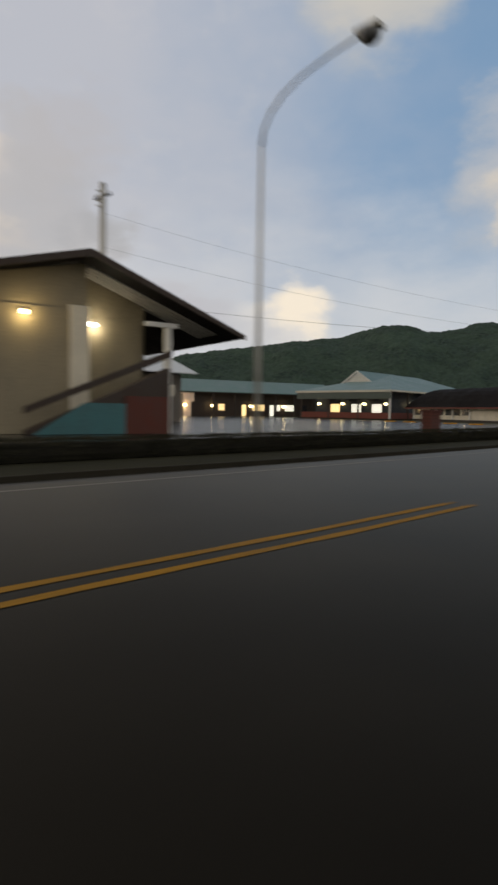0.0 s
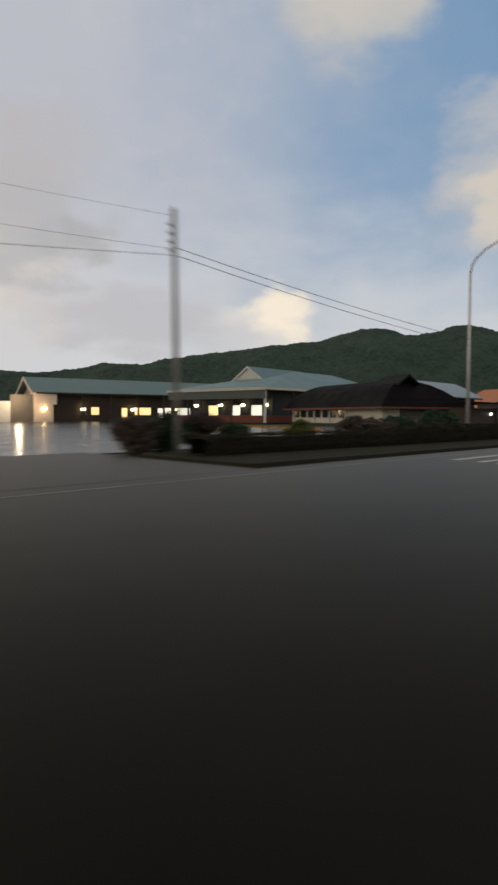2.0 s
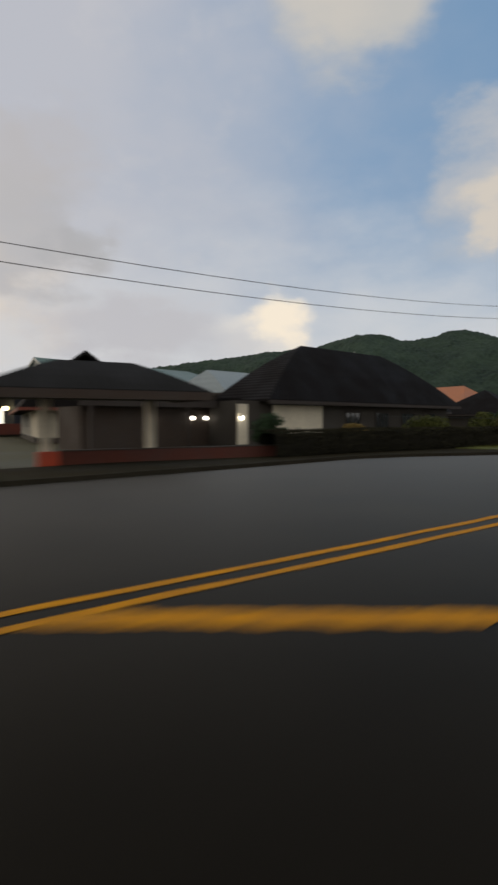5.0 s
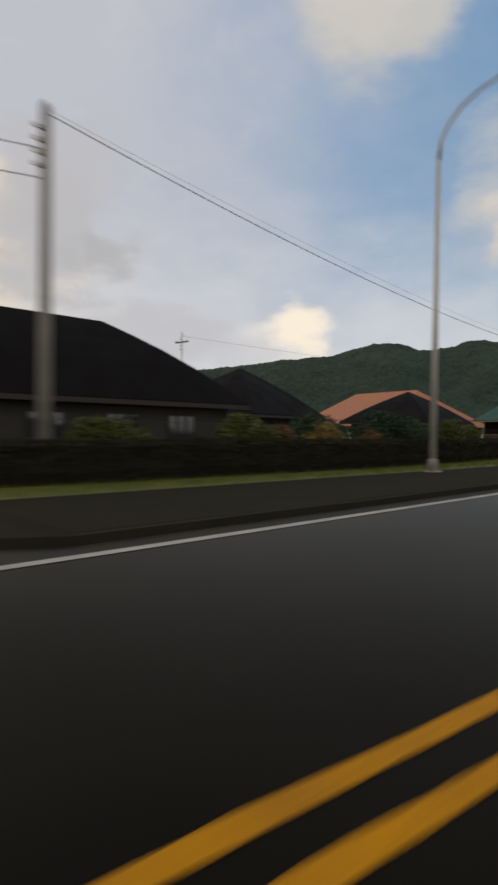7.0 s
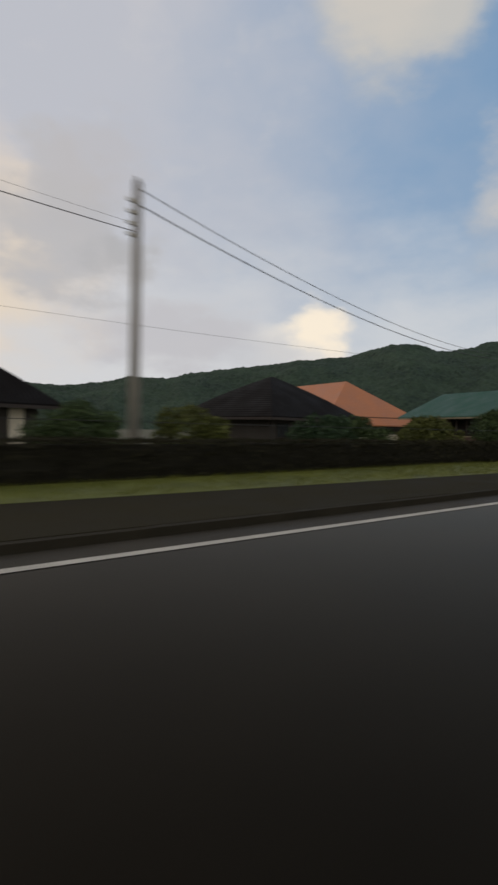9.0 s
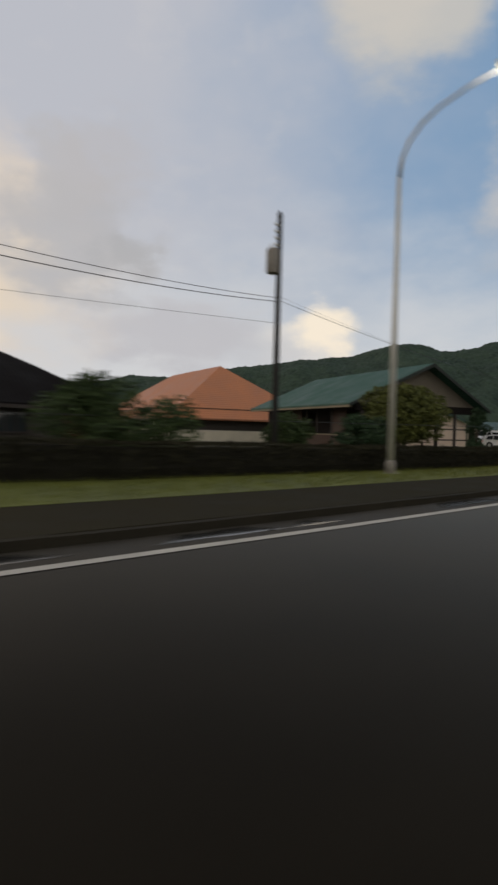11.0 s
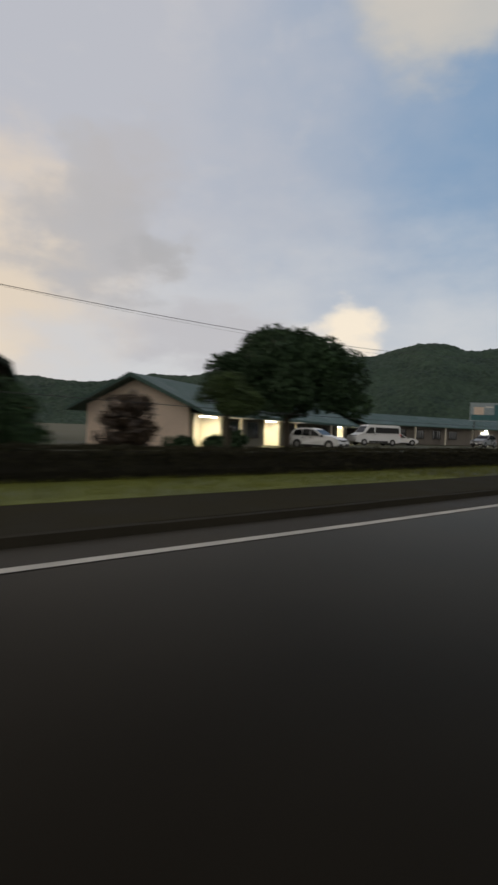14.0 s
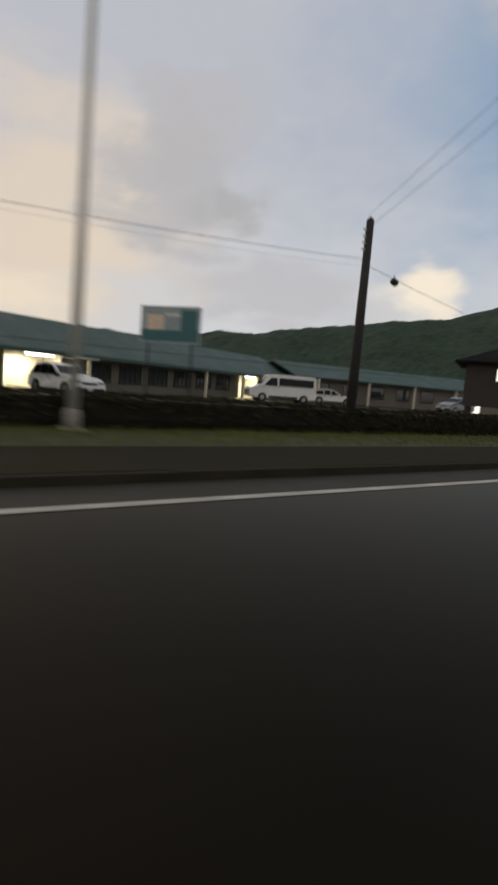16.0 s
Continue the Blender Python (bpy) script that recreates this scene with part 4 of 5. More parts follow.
tree("tree", 204.6, 14.2, 5.35, 3.05, 21, "dark round-crowned tree behind the hedge", count=42000, blade=0.10, trunk_h=0.40, clumps=70, dome=True)
tree("tree", 176.5, 13.3, 3.7, 2.5, 23, "olive green spreading tree before the timber hall", "leaf2", count=15000, blade=0.11, trunk_h=0.3, clumps=46)
shrub(196.8, 13.2, 2.3, 0.95, 25, "loose reddish-leaved shrub by the pale gable", "croton_dark", 2600, 0.11)
tree("tree", 198.5, 10.4, 2.85, 0.9, 27, "small olive tree with a thin trunk behind the hedge", "leaf3", count=3200, blade=0.08, trunk_h=0.66, clumps=24)
for i, (x, y, h, s, lf, lab) in enumerate((
    (200.6, 13.4, 0.85, 0.45, "leaf", "low dark bush before the pale gable"),
    (203.0, 17.0, 0.95, 0.5, "leaf", "low dark bush before the pale gable"),
    (192.6, 11.9, 2.35, 1.0, "leaf", "tall dark clipped shrub behind the hedge"),
    (159.4, 11.4, 2.7, 2.0, "leaf3", "broad dark shrub behind the hedge"),
    (155.0, 13.8, 2.3, 1.6, "leaf2", "pale green shrub behind the hedge"),
    (150.5, 15.5, 2.0, 1.8, "leaf3", "dark shrub behind the hedge"),
    (147.0, 14.5, 2.2, 1.6, "leaf", "dark shrub behind the hedge"),
    (163.0, 19.0, 2.1, 1.5, "leaf2", "flowering yellow-green shrub in a garden"),
    (171.5, 16.0, 2.2, 1.2, "leaf3", "dark shrub beside the pole"),
    (172.4, 12.4, 2.1, 1.35, "leaf", "dark shrub beside the spreading tree"),
    (183.1, 12.3, 3.1, 0.55, "leaf", "tall narrow dark shrub before the timber hall"),
    (130.5, 16.5, 2.4, 2.2, "leaf", "dark shrub before dark-roofed houses"),
    (136.5, 18.0, 2.2, 2.0, "leaf3", "dark shrub before dark-roofed houses"),
    (124.5, 17.0, 2.2, 1.6, "leaf", "dark shrub before dark-roofed houses"),
    (118.0, 15.5, 1.9, 1.4, "leaf2", "shrub with yellowed leaves behind the hedge"),
    (141.5, 17.5, 2.3, 1.7, "leaf2", "pale shrub with yellow flowers"),
    (101.2, 16.6, 1.15, 0.8, "croton", "small bush with yellow flowers by the wall"),
    (112.0, 17.5, 1.6, 1.6, "leaf2", "low pale bushes behind the hedge"),
    (94.2, 16.5, 1.75, 0.7, "leaf", "dark bush against the cream wall"),
    (41.8, 15.7, 1.2, 0.8, "croton_dark", "loose dark bush beside the driveway"),
    (43.5, 16.4, 1.3, 0.85, "leaf", "loose dark bush beside the driveway"),
    (45.1, 16.0, 1.25, 0.85, "croton_dark", "loose dark bush beside the driveway"),
    (47.0, 16.2, 1.0, 0.6, "leaf", "small bush behind the low hedge"),
    (51.5, 16.4, 1.0, 0.6, "leaf2", "small bush behind the low hedge"),
    (57.0, 17.0, 1.2, 0.9, "croton_dark", "bush behind the low hedge"),
    (61.0, 17.0, 1.2, 0.9, "leaf", "bush behind the low hedge"),
    (67.5, 17.4, 1.7, 1.3, "leaf", "bush behind the low hedge"),
    (119.6, 12.6, 1.5, 0.8, "croton", "yellow croton bush behind the hedge"),
    (122.8, 12.4, 1.45, 0.5, "croton_red", "orange croton bush behind the hedge"),
    (119.4, 14.9, 1.6, 0.8, "croton_red", "reddish croton bush behind the hedge"),
    (56.5, 15.4, 1.15, 0.9, "croton_dark", "dark bush behind the low hedge"),
    (59.4, 15.3, 1.2, 1.0, "leaf", "dark bush behind the low hedge"),
    (63.0, 15.5, 1.2, 1.0, "leaf", "dark bush behind the low hedge"),
    (200.0, 15.2, 0.9, 0.6, "leaf", "low bush before the pale gable"),
    (207.8, 21.5, 1.2, 0.5, "leaf", "low bush before the pale gable"),
)):
    shrub(x, y, h, s, 40 + i, lab, lf, int(2600 * s + 1200), 0.09)

# ---- buildings ----


def lamp_fixture(parent, x, y, z, material="lamp_white", energy=12, color=(1, 0.95, 0.8), m=None):
    f = part("wall_lamp", boxes((x - 0.14, x + 0.14, y - 0.02, y + 0.10, z - 0.05, z + 0.16), bevel=0.02), "galv", parent)
    part("bulb", tube([(x, y - 0.10, z - 0.09), (x, y - 0.10, z), (x, y - 0.10, z + 0.09)], [0.12, 0.19, 0.12], 12), material, f)
    if energy:
        l = new("lamp_light", bpy.data.lights.new("lamp_light", "POINT"))
        l.data.energy, l.data.color, l.data.shadow_soft_size = energy, color, 0.12
        l.location = parent.matrix_world @ Vector((x, y - 0.4, z - 0.1))
    return f


# tall house with an outside stair, where the clip begins
h = thing("house", pose(15.55, 28.0, 0, 0, 0, -11.5), "tall tan house with a broad dark gable roof and outside stair", "house")
part("roof", gable_roof(-12, 9.1, 0, 6.1, 5.75, 9.3, -1.3, 13, 0.22), "roof_dark", h)
part("barge_board", gable_roof(-12.05, 9.15, 0, 6.05, 5.70, 9.26, -1.36, -1.28, 0.26), "brown", h)
part("wall", boxes((-10.5, -0.4, 0, 12, 0, 6.4)), "tan", h)
part("gable_wall", prism([(-10.5, 6.4), (0.2, 6.4), (0.2, 8.75), (0, 8.8), (-10.5, 6.45)], 0.1, 0.35), "tan", h)
part("porch_gable", prism([(0.0, 6.4), (4.3, 6.4), (4.3, 7.3), (0, 8.9)], 2.25, 2.45), "tan", h)
part("recessed_wall", boxes((-0.4, 4.3, 2.2, 2.5, 0, 6.4), (4.1, 4.3, 2.2, 12, 0, 6.4)), "tan", h)
part("corner_pier", boxes((-0.75, 0.25, -0.15, 0.2, 0, 6.6)), "cream", h)
part("post", boxes((4.6, 4.95, -0.2, 0.15, 0, 5.9), bevel=0.03), "whitep", h, "pale timber porch post")
part("beam", boxes((3.4, 5.3, -0.25, 0.05, 5.9, 6.15)), "whitep", h)
for k in range(5):
    y = 0.5 + 0.5 * k
    part("rafter", prism([(0.4, 8.95), (0.4, 8.75), (8.2, 5.85), (8.2, 6.05)], y, y + 0.12), "whitep", h)
st = part("stair", prism([(-3.0, 0), (-3.0, 0.2), (4.5, 3.6), (4.5, 0)], -0.9, 0.0), "brown", h)
part("parapet", prism([(-3.2, 1.0), (-3.2, 1.35), (4.6, 4.6), (4.6, 4.2)], -1.0, -0.88), "brown", st)
part("painted_panel", prism([(-2.8, 0), (1.9, 0), (1.9, 1.6), (-0.3, 1.6)], -1.06, -1.0), "turq", h, "turquoise painted stair wall")
part("dark_panel", boxes((1.9, 4.4, -1.06, -1.0, 0, 2.0)), "brick", h)
lamp_fixture(h, -3.0, -0.12, 6.0, "lamp_warm", 55, (1, 0.78, 0.4))
lamp_fixture(h, 1.15, 2.1, 6.0, "lamp_white", 90, (1, 0.9, 0.66))
window(h, -6.0, 3.6, 1.6, 1.2, 0, "pane")

# white-roofed building behind it
h = thing("office_building", pose(33.0, 52.0, 0, 0, 0, -6), "grey building with a pale metal roof and a balcony", "building")
part("wall", boxes((-12, 8.0, 1.2, 12, 0, 5.2)), "office_wall", h)
gw = part("gable_wall", prism([(1.2, 5.2), (12, 5.2), (6.4, 7.2)], -0.1, 0.1), "office_wall", h)
gw.matrix_basis = pose(7.9, 0, 0, 0, 0, 90)
rf = part("roof", gable_roof(-0.6, 13.4, 6.4, 5.4, 5.4, 7.8, -9.0, 13.0, 0.12), "roof_white", h, "whitish sheet-metal roof")
rf.matrix_basis = pose(0, 0, 0, 0, 0, 90)
part("balcony", boxes((-12, 6.2, -0.4, -0.2, 2.9, 4.0), (-12, 6.2, -0.2, 1.2, 2.75, 2.95)), "cream", h)
for x in (-8, -2, 4):
    part("post", boxes((x, x + 0.2, -0.35, -0.15, 0, 5.3)), "whitep", h)
window(h, 0.3, 1.0, 0.6, 1.2, 1.2, "win_warm", 0)
lamp_fixture(h, 2.0, 1.1, 2.4, "lamp_warm", 60, (1, 0.78, 0.45))
window(h, -2.6, 1.6, 1.2, 1.3, 1.2, "win_warm", 1)
window(h, -6, 1.4, 1.6, 1.1, 1.2, "pane", 2)
sw = thing("stepped_wall", pose(76.5, 103, 0, 0, 0, -13), "white stepped wall before the school gable", "wall")
for i, (a, b, z) in enumerate(((-6, -3.0, 2.6), (-3, 0.4, 3.8), (0.4, 4.4, 5.0))):
    part("step", boxes((a, b, 0, 0.35, 0, z)), "whitep" if i < 2 else "office_wall", sw, "" if i < 2 else "dull grey step")

# long school wing
h = thing("school_wing", pose(86.4, 115.4, 0, 0, 0, -13.3), "long brown school wing with a green sheet roof and lit windows", "school")
part("wall", boxes((0.6, 46, -5, 6, 0, 6.0)), "brown", h)
gw = part("gable_wall", prism([(-6, 0), (6, 0), (6, 6.0), (0, 8.7), (-6, 6.0)], -0.15, 0.15), "peach", h)
gw.matrix_basis = pose(0.6, 0, 0, 0, 0, 90)
rf = part("roof", gable_roof(-7.2, 7.2, 0, 5.9, 5.9, 9.1, -48, 1.0), "roof_teal", h)
rf.matrix_basis = pose(0, 0, 0, 0, 0, 90)
bb = part("barge_board", gable_roof(-7.25, 7.25, 0, 5.85, 5.85, 9.14, 1.0, 1.1, 0.5), "peach", h, "peach barge board")
bb.matrix_basis = pose(0, 0, 0, 0, 0, 90)
part("eave_beam", boxes((0, 46, -7.1, -6.9, 5.5, 5.85)), "dark_wood", h)
part("end_pier", boxes((-0.6, 3.2, -6.6, -5.0, 0, 5.9)), "peach", h)
for x in (9, 15, 21, 27, 33, 39):
    part("column", boxes((x, x + 0.35, -6.8, -6.45, 0, 5.7)), "dark_wood", h)
for x, w, kind_, bars in ((22.9, 3.7, "win_warm", 5), (28.9, 1.5, "win_white", 2), (32.9, 3.2, "win_white", 4), (37.5, 1.6, "pane", 2), (12.2, 1.6, "win_warm", 2)):
    window(h, x, 1.4, w, 1.6, -5.0, kind_, bars, "dark_wood")
for x in (18.65, 27.05):
    window(h, x, 0.1, 1.2, 2.8, -5.0, "win_white" if x > 20 else "win_warm", 0, "dark_wood", "door")
for x in (1.4, 9.6, 20.5, 30.6):
    f = lamp_fixture(h, x, -5.2 if x > 3 else -6.7, 2.6, "lamp_warm", 0)
    y = -5.35 if x > 3 else -6.85
    part("shade", tube([(x, y, 2.3), (x, y, 2.55), (x, y, 2.8)], [0.3, 0.46, 0.3], 12), "lamp_warm", f)
part("lit_panel", boxes((1.2, 3.9, -6.68, -6.6, 3.4, 5.6)), "peach", h)
# Added point light without a fixture, brightens the stepped wall's front.
l = new("step_fill_light", bpy.data.lights.new("step_fill_light", "POINT"))
l.data.energy, l.data.color, l.data.shadow_soft_size = 750, (1, 0.76, 0.5), 0.3
l.location = h.matrix_world @ Vector((-5.5, -17.0, 4.2))
# Added fill, well off the pier's own lamp, to brighten pier and gable.
l = new("pier_fill_light", bpy.data.lights.new("pier_fill_light", "POINT"))
l.data.energy, l.data.color, l.data.shadow_soft_size = 500, (1, 0.76, 0.5), 0.3
l.location = h.matrix_world @ Vector((-3.0, -8.5, 3.4))

# main school block with a gablet
h = thing("school_hall", pose(114.3, 80.2, 0, 0, 0, 4), "large school hall with a teal hipped roof and white gablet", "school")
part("roof", hip_roof(-17, 34, -18, 4.5, 5.8, 10.9, 14.9, 30, yr=-1), "roof_teal", h)
part("fascia", boxes((-17.1, -17, -18.1, 4.6, 5.42, 5.82), (-17, 34, -18.1, -18, 5.5, 5.82)), "cream", h, "cream fascia board")
part("soffit", boxes((-16.9, 33.5, -17.9, 4.3, 5.42, 5.48)), "navy", h)
part("frieze", boxes((-16.96, -16.8, -17.9, 4.3, 4.1, 5.42)), "sage", h, "dull grey-green boarded frieze")
gb = part("gablet", prism([(-5.0, 7.5), (5.0, 7.5), (0, 10.6)], -0.15, 0.15), "whitep", h, "white gablet with louvres")
gb.matrix_basis = pose(-0.2, -0.6, 0, 0, 0, 90)
for k in range(5):
    z = 7.8 + 0.42 * k
    w = 4.4 * (10.3 - z) / 2.7
    part("louvre", boxes((-w, w, 0.15, 0.2, z, z + 0.1)), "cream", gb)
gr = part("gablet_roof", gable_roof(-5.6, 5.6, 0, 7.25, 7.25, 11.05, -18, 0.4), "roof_teal", h)
gr.matrix_basis = pose(-0.2, -0.6, 0, 0, 0, 90)
gf = part("barge_board", gable_roof(-5.65, 5.65, 0, 7.22, 7.22, 11.07, 0.4, 0.48, 0.32), "whitep", h, "white barge board")
gf.matrix_basis = pose(-0.2, -0.6, 0, 0, 0, 90)
part("wall", boxes((-12, 31, -15.6, 3.0, 0, 5.4)), "navy", h, "dark navy boarded wall")
for y in (-17.6, -10.6, -3.6, 3.4):
    part("column", boxes((-16.7, -16.4, y - 0.16, y + 0.16, 0, 5.4)), "whitep" if y < -17 else "brown", h)
for x in (-9, -1.5, 6, 13.5, 21, 28.5):
    part("column", boxes((x - 0.16, x + 0.16, -17.76, -17.44, 0, 5.4)), "brown", h)
part("porch_rail", boxes((-16.65, -16.5, -17.5, 3.6, 0.15, 1.4), (-16.5, 12, -17.65, -17.5, 0.15, 1.4)), "rail_red", h, "dull red porch railing")
part("porch_floor", boxes((-16.9, 32, -17.8, 4.2, 0, 0.2)), "kerb", h)
for y in (-13.4, -8.6, -3.4):
    w = part("porch_window", boxes((-12.1, -12.0, y - 0.1, y + 2.3, 1.2, 3.2)), "dark_wood", h)
    for k in range(4):
        part("pane", boxes((-12.14, -12.1, y + 0.56 * k, y + 0.56 * k + 0.48, 1.3, 3.1)), "win_warm" if y > -8 else "win_white", w)
for x, y in ((-12.5, -14.6), (-12.5, -9.6), (-12.5, -4.4), (-12.5, 1.6), (-4.0, -16.1)):
    f = part("wall_lamp", boxes((x + 0.1, x + 0.5, y - 0.15, y + 0.15, 3.0, 3.3)), "galv", h)
    part("bulb", tube([(x, y, 2.95), (x, y, 3.15), (x, y, 3.35)], [0.2, 0.34, 0.2], 10), "lamp_warm", f)


def wheel_stop(x, y, turn):
    t = thing("wheel_stop", pose(x, y, -0.02, 0, 0, turn), "orange-yellow painted concrete wheel stop in the car park", "wheel stop", "wheel stops")
    part("block", prism([(-0.9, 0), (0.9, 0), (0.86, 0.14), (-0.86, 0.14)], -0.09, 0.09), "yellow", t)
    for sx in (-0.6, 0.6):
        part("bolt", tube([(sx, 0, 0.13), (sx, 0, 0.155)], 0.03, 8), "galv", t)


for x, y in ((74.9, 33.6), (77.0, 38.2), (78.9, 42.4), (80.6, 46.6), (82.6, 51.2)):
    wheel_stop(x, y, -50)

# meeting house with a swelling roof
h = thing("meeting_house", pose(92.6, 36.7, 0, 0, 0, 67.1), "meeting house with a swelling dark roof and cream walls", "house")
part("roof", hip_roof(-1.5, 24, -12.5, 1.2, 2.45, 5.9, 0.6, 19.5, yr=-3.3, bulge=0.22), "roof_dark", h)
gt = part("gablet", gable_roof(-1.6, 1.6, 0, 5.6, 5.6, 6.75, -2.5, 2.5, 0.2), "roof_slate", h)
gt.matrix_basis = pose(1.4, -3.2, -0.3, 0, 0, 90)
part("fascia", boxes((-1.5, 24, 1.2, 1.28, 2.25, 2.45), (-1.58, -1.5, -12.5, 1.28, 2.25, 2.45)), "rail_red", h, "dull red fascia board")
part("wall", boxes((0, 22.9, -11.3, -0.05, 0, 2.35)), "cream", h)
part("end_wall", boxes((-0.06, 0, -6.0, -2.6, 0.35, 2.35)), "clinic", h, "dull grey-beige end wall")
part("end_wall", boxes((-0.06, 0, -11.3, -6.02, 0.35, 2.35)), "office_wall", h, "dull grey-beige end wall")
for i in range(7):
    x = 8.3 + 2.1 * i
    w = part("window", boxes((x, x + 1.5, -0.05, 0.0, 1.1, 2.15)), "dark_wood", h)
    for k in range(3):
        part("pane", boxes((x + 0.05 + 0.48 * k, x + 0.47 + 0.48 * k, 0.0, 0.015, 1.15, 2.1)), "pane", w)
for x in (7.9, 12.1, 16.3, 20.5, 22.8):
    part("pilaster", boxes((x - 0.12, x + 0.12, -0.05, 0.12, 0, 2.3)), "whitep", h)
part("plinth", boxes((-0.2, 23.0, -11.5, 0.2, 0, 0.35)), "grey_wall", h)

# bus shelter
h = thing("bus_shelter", pose(81.8, 14.5, 0, 0, 0, -16), "open roadside shelter with a dark roof, red trim and pale pillars", "shelter")
part("roof", hip_roof(-2.3, 4.25, -2.6, 0.6, 2.25, 3.15, 0.1, 2.4, bulge=0.04), "roof_slate", h)
part("fascia", boxes((-2.3, 4.3, -2.66, -2.58, 1.98, 2.22), (4.25, 4.32, -2.58, 0.6, 2.0, 2.22)), "brown", h, "dark red-brown fascia board")
part("soffit", boxes((-2.25, 4.2, -2.55, 0.55, 2.06, 2.1)), "dark_wood", h)
part("end_trim", boxes((-2.38, -2.3, -2.66, 0.6, 1.98, 2.24)), "red", h, "bright red trim at the end of the eave")
for x, y in ((0, 0), (3.3, 0)):
    part("pillar", boxes((x - 0.13, x + 0.13, y - 0.13, y + 0.13, 0, 2.08), bevel=0.02), "cream", h, "square cream pillar")
part("low_wall", boxes((0.3, 9.0, -0.32, -0.14, 0, 0.48)), "brick", h, "low dark red wall")
part("wall_end", boxes((-0.3, 0.3, -0.36, -0.1, 0, 0.49), bevel=0.015), "red", h, "bright red end block")
part("wall_cap", boxes((0.3, 9.0, -0.34, -0.12, 0.48, 0.52)), "brown", h)


def dark_house(x, y, turn, L, W, ze, zr, ridge, label, roof="roof_dark", wall="grey_wall", bulge=0.05, panels=()):
    """A low house under a hipped roof; local x runs along the ridge."""
    h = thing("house", pose(x, y, 0, 0, 0, turn), label, "house")
    r0, r1 = ridge if isinstance(ridge, tuple) else (-ridge / 2, ridge / 2)
    part("roof", hip_roof(-L / 2, L / 2, -W / 2, W / 2, ze, zr, r0, r1, bulge=bulge), roof, h)
    part("fascia", boxes((-L / 2, L / 2, -W / 2 - 0.05, -W / 2 + 0.03, ze - 0.3, ze - 0.1), (-L / 2 - 0.05, -L / 2 + 0.03, -W / 2, W / 2, ze - 0.3, ze - 0.1)), "dark_wood", h)
    part("wall", boxes((-L / 2 + 1, L / 2 - 1, -W / 2 + 1, W / 2 - 1, 0, ze - 0.1)), wall, h)
    for i, (px, pw_, kind_) in enumerate(panels):
        if kind_ == "window":
            window(h, px, 0.9, pw_, 1.1, -W / 2 + 0.98, "pane", 2)
        else:
            part("wall_panel", boxes((px - pw_ / 2, px + pw_ / 2, -W / 2 + 0.93, -W / 2 + 0.99, 0.1, ze - 0.2)), kind_, h)
    return h


h = thing("house", pose(110.0, 23.6, 0, 0, 0, -2), "broad house with a high swelling dark roof and cream walls", "house")
part("roof", hip_roof(-11.4, 12.3, -3.6, 1.6, 2.7, 6.7, -4.4, 5.5, yr=0.0, bulge=0.07), "roof_dark", h)
part("fascia", boxes((-11.4, 12.3, -3.66, -3.58, 2.42, 2.64)), "dark_wood", h)
# Dark wall colour right of the cream panels stands for the roof's shadow.
part("wall", boxes((-13.2, 11.4, -2.8, 1.0, 0, 2.6)), "grey_wall", h)
for a, b in ((-13.2, -12.4), (-10.3, -5.6)):
    part("wall_panel", boxes((a, b, -2.87, -2.81, 0.1, 2.4)), "cream", h, "cream wall panel")
for x in (-2.2, 1.4, 5.0, 8.4):
    window(h, x, 0.9, 1.6, 1.1, -2.82, "pane", 2)
part("verandah_wall", boxes((-21.5, -13.25, -0.4, 2.0, 0, 2.2)), "brown", h, "dark brown verandah wall")
part("verandah_roof", boxes((-22.2, -11.5, -1.4, 2.4, 2.62, 2.8), bevel=0.02), "roof_dark", h)
part("verandah_beam", boxes((-22.0, -13.25, -1.3, -1.2, 2.2, 2.62)), "dark_wood", h)
for x in (-21.4, -17.6, -15.4):
    part("verandah_post", boxes((x - 0.06, x + 0.06, -1.3, -1.18, 0, 2.2)), "dark_wood", h)
for x, y in ((-17.1, -0.5), (-14.5, -0.5), (-13.5, -0.5), (-12.95, -2.97)):
    f = part("wall_lamp", boxes((x - 0.04, x + 0.04, y - 0.06, y + 0.1, 1.70, 1.76)), "black", h)
    part("bulb", tube([(x, y, 1.52), (x, y, 1.61), (x, y, 1.70)], [0.03, 0.07, 0.03], 10), "lamp_white", f)
dark_house(134.5, 33.2, 10, 11.2, 10.4, 2.6, 6.55, 0.5, "house with a steep dark pyramid roof", panels=((-3.8, 1.1, "cream"), (-2.0, 1.4, "window"), (0.6, 1.4, "window"), (3.2, 0.9, "cream")))
dark_house(162.5, 33.6, 5, 13, 11, 2.5, 6.15, 0.5, "house with a dark hipped roof behind shrubs", panels=((-4, 1.4, "window"), (0, 1.8, "window"), (3.8, 1.4, "brick")))
dark_house(125.0, 46.0, 0, 19, 9, 4.6, 7.2, 16, "low house with a pale grey roof", "roof_pale")
h = dark_house(198.5, 59.8, 255.5, 33, 19.5, 2.5, 9.1, 16.5, "house with a large orange sheet-metal hipped roof", "roof_orange", "grey_wall", 0.0,
           panels=((-9, 1.8, "window"), (-5.5, 2.0, "window"), (-1.5, 2.2, "window"), (3, 2.0, "window"), (7, 2.0, "window")))

